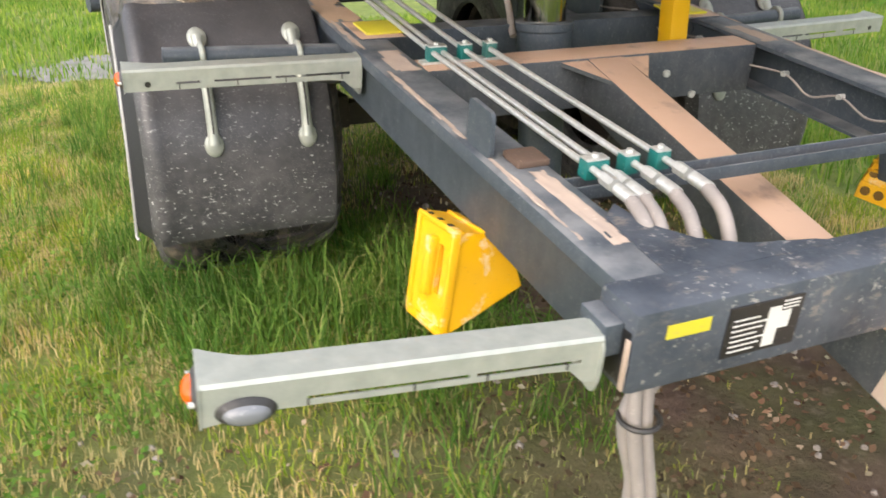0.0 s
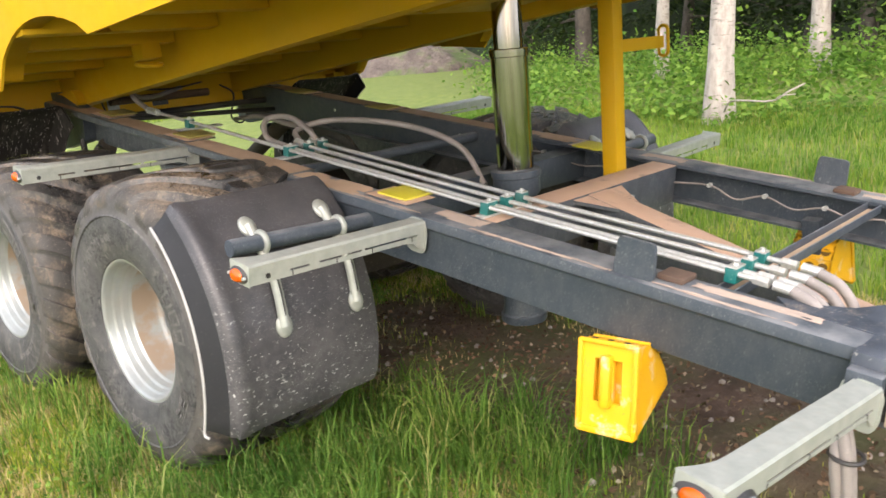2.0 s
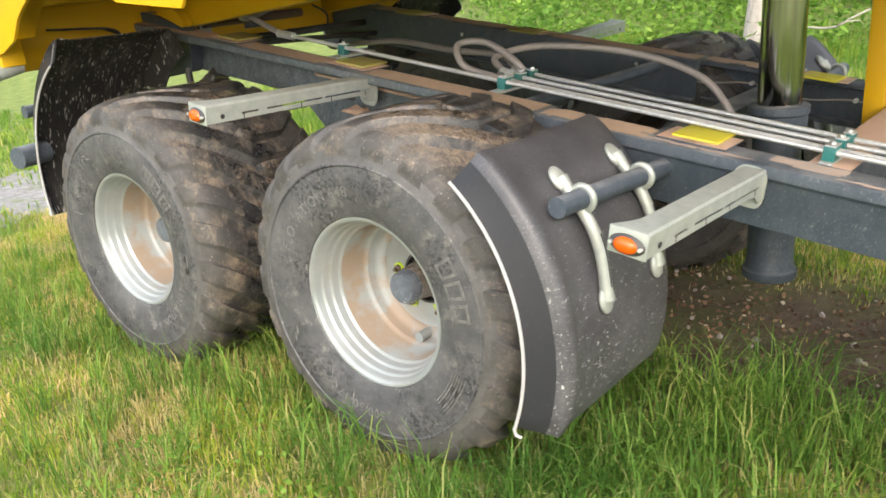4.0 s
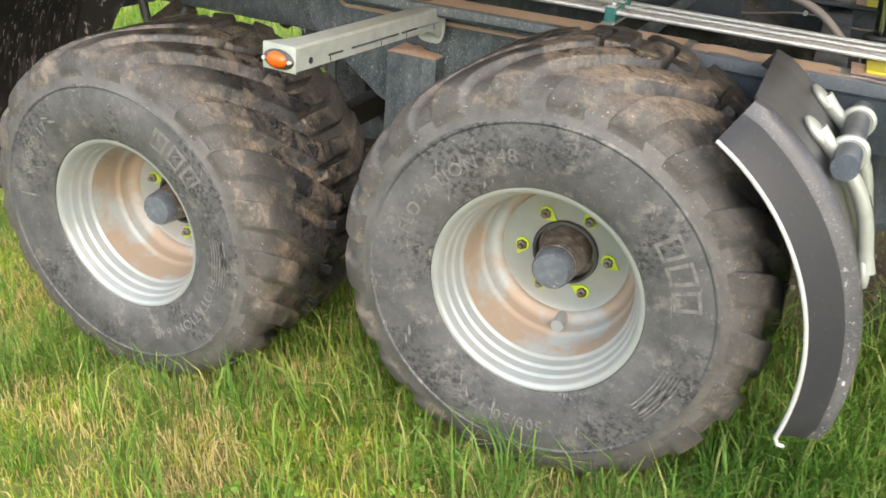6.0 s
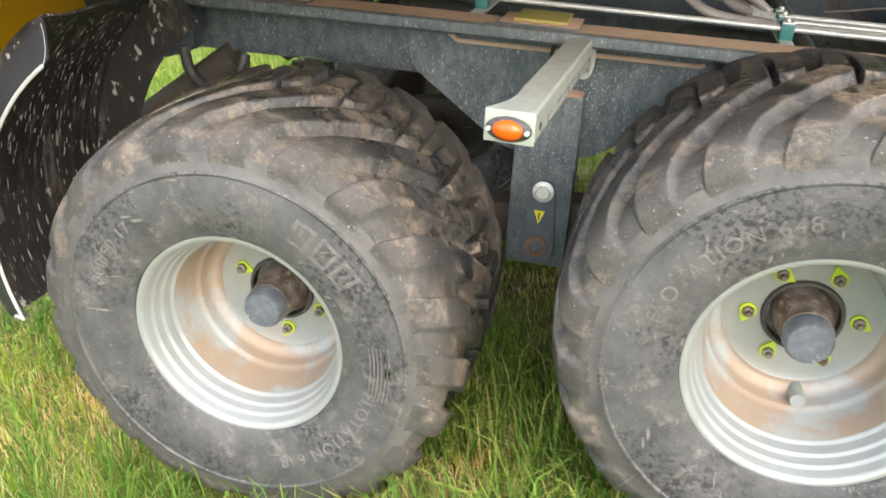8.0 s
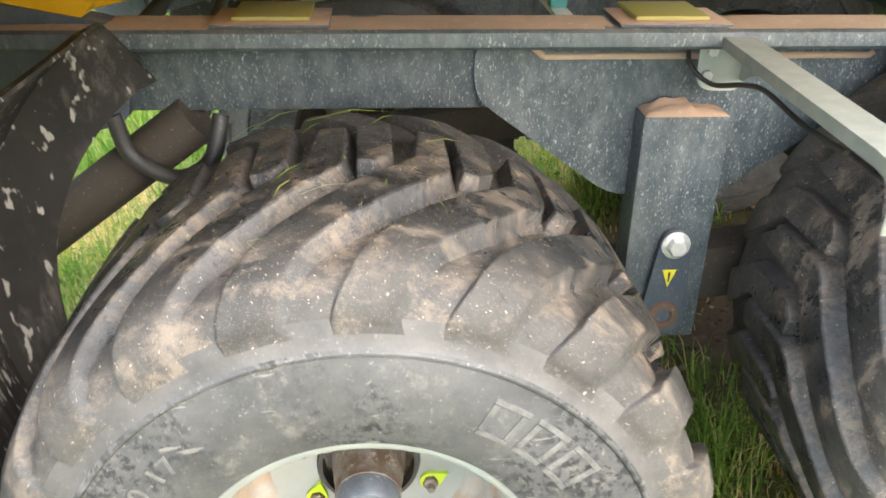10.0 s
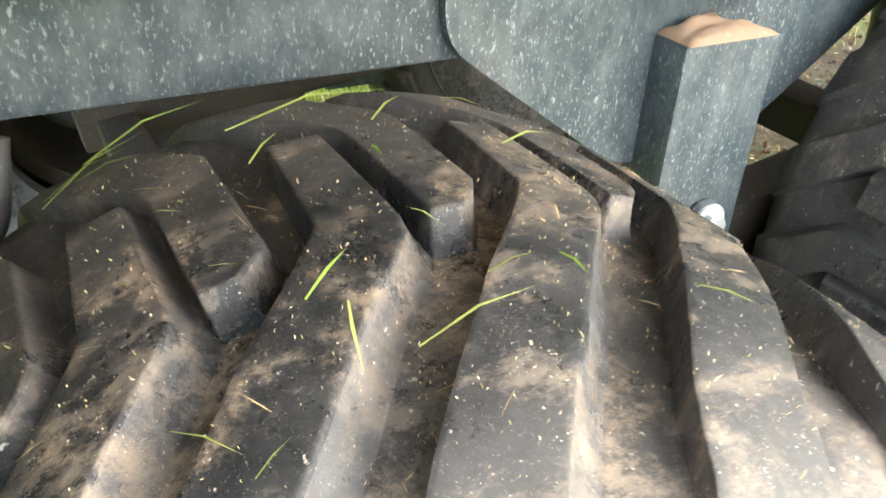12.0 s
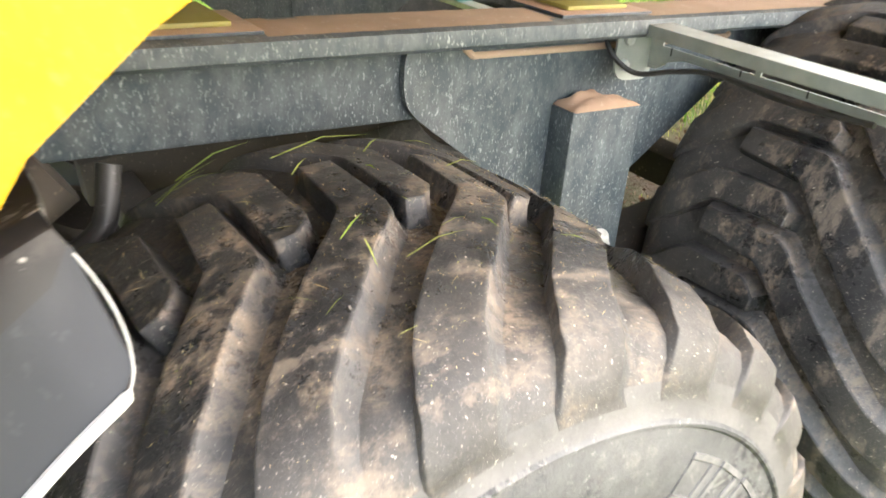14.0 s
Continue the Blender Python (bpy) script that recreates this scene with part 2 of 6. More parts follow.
def plastic(base, speck=(0.5, 0.5, 0.5), amount=0.6, streak=(1, 1, 1), grey=0.3, dust=(0.2, 0.18, 0.16)):
    def build(nt, b):
        c = blend(nt, times(nt, ramp(nt, noise_of(nt, 7, 6), 0.35, 0.75), grey), base, dust)
        c = blend(nt, times(nt, ramp(nt, noise_of(nt, 120, 2, 0.5, streak), 0.645, 0.7), amount), c, speck)
        nt.links.new(c, b.inputs["Base Color"])
        bump(nt, b, noise_of(nt, 260, 3), 0.12, 0.001)
    return build


def splashed_face(nt, b):
    """Faded black plastic, spattered with pale mud, thickest low down."""
    c = blend(nt, ramp(nt, noise_of(nt, 6, 7, 0.65), 0.3, 0.7), (0.036, 0.036, 0.041), (0.08, 0.078, 0.083))
    p = nt.nodes.new("ShaderNodeTexCoord")
    q = nt.nodes.new("ShaderNodeSeparateXYZ")
    nt.links.new(p.outputs["Object"], q.inputs[0])
    low = ramp(nt, q.outputs[2], 0.34, -0.12)
    haze = times(nt, ramp(nt, noise_of(nt, 28, 8, 0.75), 0.45, 0.75), times(nt, low, 0.2))
    c = blend(nt, haze, c, (0.36, 0.35, 0.35))
    far = times(nt, ramp(nt, noise_of(nt, 330, 2, 0.5, (0.7, 1, 1)), 0.6, 0.67), ramp(nt, noise_of(nt, 9, 4), 0.35, 0.62))
    c = blend(nt, times(nt, far, 0.22), c, (0.5, 0.5, 0.5))
    drops = times(nt, ramp(nt, noise_of(nt, 140, 3, 0.55, (0.5, 1, 1)), 0.64, 0.675), low)
    c = blend(nt, times(nt, drops, 0.85), c, (0.6, 0.6, 0.59))
    nt.links.new(c, b.inputs["Base Color"])
    bump(nt, b, noise_of(nt, 260, 3), 0.12, 0.001)


FENDER = mat("black_fender_plastic", splashed_face, 0.42)
FENDER_SIDE = mat("smooth_black_fender_plastic", plastic((0.022, 0.023, 0.026), (0.2, 0.2, 0.2), 0.05, grey=0.3, dust=(0.05, 0.05, 0.053)), 0.45)
FENDER_SIDE.node_tree.nodes["Principled BSDF"].inputs["Specular IOR Level"].default_value = 0.25
PAD = mat("dusty_olive_pad", plastic((0.3, 0.27, 0.05), (0.35, 0.28, 0.16), 0.6, grey=0.7, dust=(0.3, 0.24, 0.12)), 0.6)
def splashed_inside(nt, b):
    """Black plastic streaked by thrown mud."""
    c = blend(nt, ramp(nt, noise_of(nt, 5, 5), 0.35, 0.7), (0.009, 0.008, 0.008), (0.026, 0.023, 0.021))
    runs = times(nt, ramp(nt, noise_of(nt, 55, 6, 0.7, (1.0, 0.35, 0.1)), 0.5, 0.66), ramp(nt, noise_of(nt, 6, 4), 0.38, 0.6))
    c = blend(nt, times(nt, runs, 0.4), c, (0.24, 0.21, 0.19))
    c = blend(nt, times(nt, ramp(nt, noise_of(nt, 130, 2, 0.5, (1.0, 0.4, 0.16)), 0.63, 0.68), 0.7), c, (0.5, 0.47, 0.44))
    nt.links.new(c, b.inputs["Base Color"])


FENDER_IN = mat("splashed_fender_plastic", splashed_inside, 0.65)
WHITE = mat("white_trim", plastic((0.42, 0.42, 0.41), (0.3, 0.29, 0.26), 0.3, grey=0.3), 0.5)
BLACK = mat("black_rubber", plastic((0.015, 0.015, 0.016), (0.2, 0.2, 0.2), 0.2), 0.5)
HOSE = mat("dusty_hose", plastic((0.22, 0.2, 0.19), (0.45, 0.4, 0.36), 0.3, grey=0.8, dust=(0.38, 0.33, 0.3)), 0.6)
GREEN = mat("green_clamp_plastic", plastic((0.0, 0.13, 0.12), (0.3, 0.35, 0.33), 0.3, grey=0.3, dust=(0.2, 0.25, 0.22)), 0.45)
LIME = mat("lime_plastic", plastic((0.42, 0.56, 0.015), (0.3, 0.3, 0.1), 0.3, grey=0.35, dust=(0.3, 0.3, 0.12)), 0.45)
def chock_plastic(nt, b):
    c = blend(nt, times(nt, ramp(nt, noise_of(nt, 7, 6), 0.35, 0.75), 0.25), (0.8, 0.42, 0.0), (0.6, 0.4, 0.1))
    rub = times(nt, ramp(nt, noise_of(nt, 17, 5, 0.6), 0.56, 0.62), ramp(nt, noise_of(nt, 120, 6, 0.7), 0.35, 0.6))
    c = blend(nt, times(nt, rub, 0.75), c, (0.75, 0.6, 0.42))
    c = blend(nt, times(nt, ramp(nt, noise_of(nt, 140, 2), 0.68, 0.72), 0.5), c, (0.3, 0.2, 0.1))
    nt.links.new(c, b.inputs["Base Color"])
    bump(nt, b, noise_of(nt, 60, 5), 0.15, 0.001, 0.004)


CHOCK = mat("yellow_chock_plastic", chock_plastic, 0.42)
MUD = mat("dried_mud", plastic((0.42, 0.28, 0.19), (0.5, 0.4, 0.3), 0.4, grey=0.6, dust=(0.3, 0.2, 0.14)), 0.9)
RUST = mat("rusty_metal", plastic((0.13, 0.08, 0.055), (0.35, 0.25, 0.18), 0.5, grey=0.8, dust=(0.05, 0.04, 0.035)), 0.8)
DUST = mat("settled_dust", plastic((0.47, 0.33, 0.225), (0.58, 0.46, 0.35), 0.5, grey=0.8, dust=(0.31, 0.225, 0.155)), 0.95)
# brown mud stains, darkened further to hold the shade under the chassis
GRIMY_SHADED = mat("mud_stained_shaded_steel", plastic((0.062, 0.05, 0.037), (0.24, 0.19, 0.14), 0.35, grey=0.7, dust=(0.028, 0.025, 0.022)), 0.85)
# darker yellow-brown that stands for the shade inside the chock's holes
HOLE = mat("shaded_hole_brown", plastic((0.16, 0.085, 0.01), (0.3, 0.2, 0.05), 0.3, grey=0.6, dust=(0.08, 0.05, 0.02)), 0.8)
PALE_DUST = mat("pale_settled_dust", plastic((0.46, 0.36, 0.29), (0.55, 0.46, 0.38), 0.5, grey=0.7, dust=(0.34, 0.28, 0.24)), 0.95)
STICKER = mat("yellow_sticker", plastic((0.6, 0.54, 0.02), (0.4, 0.35, 0.15), 0.4, grey=0.3, dust=(0.5, 0.4, 0.2)), 0.5)


def amber(nt, b):
    b.inputs["Base Color"].default_value = (0.75, 0.12, 0.006, 1)
    b.inputs["Transmission Weight"].default_value = 0.25
    bump(nt, b, noise_of(nt, 300, 1), 0.2, 0.002)


AMBER = mat("amber_lens", amber, 0.18)
CLEAR = mat("clear_lens", plastic((0.17, 0.18, 0.195), amount=0.3, grey=0.5, dust=(0.08, 0.08, 0.09)), 0.2)
PAPER = mat("white_print", plastic((0.7, 0.7, 0.68), amount=0.1, grey=0.2), 0.5)
# black of prints, also painted where openings are dark with shade
INK_AND_SHADE = mat("black_print_and_gap_shade", plastic((0.012, 0.012, 0.013), amount=0.1, grey=0.1), 0.4)


# ---- mesh helpers ----
def link(name, bm, material, parent=None, label="", smooth=False):
    me = bpy.data.meshes.new(name)
    bm.normal_update()
    bm.to_mesh(me)
    bm.free()
    for m in material if isinstance(material, (list, tuple)) else [material]:
        me.materials.append(m)
    if smooth:
        me.shade_smooth()
        me.set_sharp_from_angle(angle=radians(38))
    ob = new(name, me)
    ob.parent = parent
    if label:
        ob["label"] = label
    return ob


def part(name, bm, material, parent, label="", smooth=True):
    return link(name, bm, material, parent, label, smooth)


def thing(name, m, label, category, group="", kind=""):
    ob = new(name)
    ob.empty_display_size = 0.05
    ob.matrix_basis = m
    return tagged(ob, label, category, group, kind)


def box(bm, x0, x1, y0, y1, z0, z1, bevel=0.0, m=None):
    vs = bmesh.ops.create_cube(bm, size=1)["verts"]
    for v in vs:
        v.co = Vector(((x0 + x1) / 2 + v.co.x * (x1 - x0), (y0 + y1) / 2 + v.co.y * (y1 - y0), (z0 + z1) / 2 + v.co.z * (z1 - z0)))
    if bevel:
        es = list({e for v in vs for e in v.link_edges})
        r = bmesh.ops.bevel(bm, geom=es, offset=bevel, segments=2, affect="EDGES", profile=0.6)
        vs = list({v for f in r["faces"] for v in f.verts} | {v for v in vs if v.is_valid})
    if m is not None:
        bmesh.ops.transform(bm, matrix=m, verts=vs)
    return bm


def boxed(*a, bevel=0.004, m=None):
    return box(bmesh.new(), *a, bevel=bevel, m=m)


def tube(bm, pts, r, n=12, cap=True, radii=None):
    """A round bar or hose through points."""
    pts = [Vector(p) for p in pts]
    rings, side = [], None
    for i, p in enumerate(pts):
        d = (pts[min(i + 1, len(pts) - 1)] - pts[max(i - 1, 0)]).normalized()
        if side is None:
            side = d.orthogonal().normalized()
        side = (side - d * side.dot(d)).normalized()
        up = d.cross(side)
        rr = radii[i] if radii else r
        rings.append([bm.verts.new(p + rr * (math.cos(2 * math.pi * k / n) * side + math.sin(2 * math.pi * k / n) * up)) for k in range(n)])
    for a, b in zip(rings, rings[1:]):
        for k in range(n):
            bm.faces.new((a[k], a[(k + 1) % n], b[(k + 1) % n], b[k]))
    if cap:
        bm.faces.new(rings[0][::-1])
        bm.faces.new(rings[-1])
    return bm


def tubed(pts, r, n=12, **k):
    return tube(bmesh.new(), pts, r, n, **k)


def curve_pts(pts, per=10):
    """Points along a smooth curve through pts."""
    p = [Vector(q) for q in pts]
    p = [2 * p[0] - p[1]] + p + [2 * p[-1] - p[-2]]
    out = []
    for a, b, c, d in zip(p, p[1:], p[2:], p[3:]):
        for i in range(per):
            t = i / per
            out.append(0.5 * (2 * b + (c - a) * t + (2 * a - 5 * b + 4 * c - d) * t * t + (3 * b - a - 3 * c + d) * t ** 3))
    return out + [p[-2]]


def lathe(bm, profile, n=64, close=False, axis_x=True):
    """Turns (x, r) points round the X axis."""
    rings = []
    for x, r in profile:
        rings.append([bm.verts.new((x, r * math.cos(2 * math.pi * k / n), r * math.sin(2 * math.pi * k / n))) for k in range(n)])
    pairs = list(zip(rings, rings[1:])) + ([(rings[-1], rings[0])] if close else [])
    for a, b in pairs:
        for k in range(n):
            bm.faces.new((a[k], a[(k + 1) % n], b[(k + 1) % n], b[k]))
    return bm, rings


def slab(bm, outline, x0, x1):
    """A plate in the YZ plane from an outline of (y, z), between x0 and x1."""
    a = [bm.verts.new((x0, y, z)) for y, z in outline]
    b = [bm.verts.new((x1, y, z)) for y, z in outline]
    bm.faces.new(a)
    bm.faces.new(b[::-1])
    n = len(outline)
    for k in range(n):
        bm.faces.new((a[k], b[k], b[(k + 1) % n], a[(k + 1) % n]))
    bmesh.ops.recalc_face_normals(bm, faces=bm.faces[:])
    return bm


def rounded(points, r=0.02, n=4):
    """Rounds the corners of an outline."""
    out = []
    k = len(points)
    for i in range(k):
        p, a, b = Vector(points[i]), Vector(points[i - 1]), Vector(points[(i + 1) % k])
        da, db = (a - p), (b - p)
        q = min(r, da.length * 0.45, db.length * 0.45)
        s, e = p + da.normalized() * q, p + db.normalized() * q
        for j in range(n + 1):
            t = j / n
            w = (1 - t) ** 2 * s + 2 * t * (1 - t) * p + t * t * e
            out.append((w.x, w.y))
    return out


MIRROR = Matrix.Diagonal((-1, 1, 1, 1))


def both(bm):
    """A mirrored copy of a mesh under construction, on the other side of the centre line."""
    c = bm.copy()
    bmesh.ops.transform(c, matrix=MIRROR, verts=c.verts[:])
    bmesh.ops.reverse_faces(c, faces=c.faces[:])
    return c


CH = pose(0, 0, 0.88, 7.69)  # the chassis lies nose-down on its drawbar


# ---- ground ----
def ground_height(x, y):
    """Flat under the trailer, rising gently towards the wood, uneven everywhere."""
    rise = 0.075 * max(0.0, x - 1.6) * min(1.0, max(0.0, (x - 1.6) / 2.0)) if x < 8 else 0.075 * 6.4
    return rise + 0.022 * noise.noise((x * 1.1, y * 1.1, 0)) + 0.01 * noise.noise((x * 4, y * 4, 3)) - 0.012


def gravelly(x, y):
    """How far the pale gravel behind the trailer reaches, 1 in its middle."""
    return max(0.0, 1 - math.hypot((x + 0.5) / 1.5, (y - 4.2) / 0.85) + 0.25 * noise.noise((x * 2.3, y * 2.3, 19)))


def bare(x, y):
    """How bare the soil is, 0 to 1."""
    n = 0.5 + 0.5 * noise.noise((x * 0.9 + 5, y * 0.9, 2)) + 0.35 * noise.noise((x * 3.1, y * 3.1, 7))
    under = min(1.0, max(0.0, 1.35 - 1.35 * abs(x - 0.12) / 0.95)) * (1.0 if -2.6 < y < 0.6 else 0.5) * min(1.0, max(0.0, 3.6 - abs(y + 0.2)))
    front = 0.8 * max(0.0, 1 - math.hypot((x + 0.4) / 1.1, (y + 1.6) / 1.1))
    spot = 0.65 * max(0.0, 1 - math.hypot((x + 1.3) / 0.45, (y + 1.2) / 0.4))
    return min(1.0, max(0.0, 1.15 * max(under, front, spot, 1.2 * gravelly(x, y)) * (0.35 + n) - 0.05))


def soil(nt, b):
    c = blend(nt, ramp(nt, noise_of(nt, 4, 7, 0.65), 0.35, 0.65), (0.06, 0.038, 0.027), (0.16, 0.104, 0.074))
    c = blend(nt, times(nt, ramp(nt, noise_of(nt, 26, 5, 0.6), 0.56, 0.66), 0.7), c, (0.19, 0.135, 0.1))
    c = blend(nt, times(nt, ramp(nt, noise_of(nt, 1.3, 6, 0.6), 0.45, 0.6), 0.5), c, (0.1, 0.13, 0.03))
    a = nt.nodes.new("ShaderNodeVertexColor")
    a.layer_name = "cover"
    c = blend(nt, a.outputs[0], c, blend(nt, ramp(nt, noise_of(nt, 7, 7, 0.7), 0.35, 0.65), (0.1, 0.15, 0.022), (0.21, 0.25, 0.055)))
    nt.links.new(c, b.inputs["Base Color"])
    bump(nt, b, noise_of(nt, 22, 8, 0.7), 0.9, 0.03)


SOIL = mat("soil_and_turf", soil, 0.95)

axis = [-600, -200, -80, -40, -24, -16, -11, -8, -6, -5] + [-4.4 + 0.1 * i for i in range(108)] + [6.6, 7, 7.6, 8.4, 9.5, 11, 13, 16, 20, 26, 40, 80, 200, 600]
bm = bmesh.new()
tint = bm.loops.layers.float_color.new("cover")
grid = [[bm.verts.new((x, y, ground_height(x, y))) for y in axis] for x in axis]
cover = [[1 - bare(x, y) for y in axis] for x in axis]
for i in range(len(axis) - 1):
    for j in range(len(axis) - 1):
        f = bm.faces.new((grid[i][j], grid[i + 1][j], grid[i + 1][j + 1], grid[i][j + 1]))
        for l, (a, c) in zip(f.loops, ((i, j), (i + 1, j), (i + 1, j + 1), (i, j + 1))):
            l[tint] = (cover[a][c],) * 3 + (1,)
tagged(link("ground", bm, SOIL, smooth=True), "uneven turf with bare brown soil under a trailer", "ground", kind="structure")


# ---- trailer chassis ----
def rail_bm():
    """One long member: rolled top flange, web, bottom flange; the web stands further in behind the front axle."""
    bm = bmesh.new()
    front = [(-0.62, -0.006), (-0.617, 0.008), (-0.606, 0.012), (-0.515, 0.012), (-0.506, 0.006), (-0.506, -0.004), (-0.512, -0.008), (-0.59, -0.012), (-0.592, -0.13),
             (-0.54, -0.134), (-0.54, -0.142), (-0.606, -0.142), (-0.609, -0.136), (-0.608, -0.03), (-0.612, -0.024), (-0.62, -0.018)]
    rear = [(-0.602, -0.004), (-0.6, 0.007), (-0.59, 0.012), (-0.498, 0.012), (-0.49, 0.006), (-0.488, -0.13), (-0.46, -0.134), (-0.46, -0.142), (-0.501, -0.142), (-0.505, -0.136), (-0.504, -0.024), (-0.595, -0.02), (-0.602, -0.014)]
    for outline, y0, y1 in ((front, -2.02, -0.2), (rear, -0.2, 1.74)):
        a = [bm.verts.new((x, y0, z)) for x, z in outline]
        b = [bm.verts.new((x, y1, z)) for x, z in outline]
        kind = 1 if outline is rear else 0
        bm.faces.new(a).material_index = kind
        bm.faces.new(b[::-1]).material_index = kind
        for k in range(len(outline)):
            q = (k + 1) % len(outline)
            inside = min(outline[k][0], outline[q][0]) > -0.5
            bm.faces.new((a[k], b[k], b[q], a[q])).material_index = 0 if inside else kind
    bmesh.ops.recalc_face_normals(bm, faces=bm.faces[:])
    return bm


chassis = thing("trailer_chassis", CH, "dark grey painted steel trailer chassis with brown dust on top", "trailer chassis")
part("rail", rail_bm(), [DARK, SPLASHED], chassis)
part("rail", both(rail_bm()), [DARK, SPLASHED], chassis)
# front beam with its gussets, its open ends and the brackets of the lamp arms
for s in (1, -1):
    part("arm_bracket", boxed(*sorted((s * -0.645, s * -0.6755)), -2.036, -1.972, -0.064, -0.012, bevel=0.003), DARK, chassis)
    # open beam end as a black plate, the recess's shade in its colour
    part("end_opening", boxed(*sorted((s * -0.6446, s * -0.6462)), -2.052, -1.98, -0.108, -0.02, bevel=0), INK_AND_SHADE, chassis)
    part("end_dirt", boxed(*sorted((s * -0.6447, s * -0.648)), -2.056, -2.046, -0.115, -0.03, bevel=0.0015), PALE_DUST, chassis, "pale dirt packed into the beam end")
part("front_beam", boxed(-0.645, 0.645, -2.06, -1.965, -0.125, 0.014, bevel=0.016), WORN, chassis)
for s in (1, -1):
    bm = bmesh.new()
    pts = [(-0.54, -1.99), (-0.53, -1.8), (-0.487, -1.76), (-0.475, -1.84), (-0.43, -1.905), (-0.36, -1.945), (-0.25, -1.966), (-0.2, -1.99)]
    a = [bm.verts.new((s * x, y, 0.002)) for x, y in pts]
    b = [bm.verts.new((s * x, y, 0.0146)) for x, y in pts]
    bm.faces.new(a), bm.faces.new(b[::-1])
    for k in range(len(pts)):
        q = (k + 1) % len(pts)
        bm.faces.new((a[k], b[k], b[q], a[q]))
    bmesh.ops.recalc_face_normals(bm, faces=bm.faces[:])
    part("gusset", bm, WORN, chassis)
# cross members
part("cross_beam", boxed(-0.505, 0.505, -0.985, -0.885, -0.13, 0.006, bevel=0.008), DUSTY, chassis)
part("cross_beam", boxed(-0.587, 0.587, -0.54, -0.46, -0.135, -0.02, bevel=0.006), DARK, chassis)
part("cross_strut", tubed([(-0.487, -0.04, -0.03), (0.487, -0.04, -0.03)], 0.02), DARK, chassis)
part("cross_strut", tubed([(-0.487, 1.45, -0.05), (0.487, 1.5, -0.06)], 0.016), BLACK, chassis)
part("cross_strut", tubed([(-0.487, 1.3, -0.03), (0.487, 1.42, -0.1)], 0.012), BLACK, chassis)
channel = bmesh.new()
box(channel, -0.505, 0.505, -1.668, -1.632, -0.022, -0.017)
for y in (-1.671, -1.632):
    box(channel, -0.505, 0.505, y, y + 0.005, -0.022, 0.004, bevel=0.0015)
part("cross_channel", channel, DARK, chassis)
part("dust_layer", boxed(-0.5, 0.5, -1.665, -1.634, -0.017, -0.015, bevel=0), DUST, chassis, "settled brown dust")
# drawbar, dropping under the front beam
bar = pose(0, -0.98, 0.004, 10.2)
part("drawbar", boxed(-0.056, 0.056, -1.62, 0.0, -0.13, 0, bevel=0.01, m=bar), DUSTY, chassis, "drawbar beam thick with brown dust")
part("splash_film", boxed(-0.0585, -0.0562, -1.6, -1.08, -0.122, -0.008, bevel=0, m=bar), PALE_DUST, chassis, "pale dried splash on the drawbar side")
for s in (1, -1):
    bm = bmesh.new()
    pts = [(0.056, -0.984), (0.135, -0.984), (0.056, -1.1)]
    a = [bm.verts.new((s * x, y, -0.012 + 0.16 * (y + 0.984))) for x, y in pts]
    b = [bm.verts.new((s * x, y, -0.001 + 0.16 * (y + 0.984))) for x, y in pts]
    bm.faces.new(a), bm.faces.new(b[::-1])
    for k in range(3):
        bm.faces.new((a[k], b[k], b[(k + 1) % 3], a[(k + 1) % 3]))
    bmesh.ops.recalc_face_normals(bm, faces=bm.faces[:])
    part("gusset", bm, DUSTY, chassis)
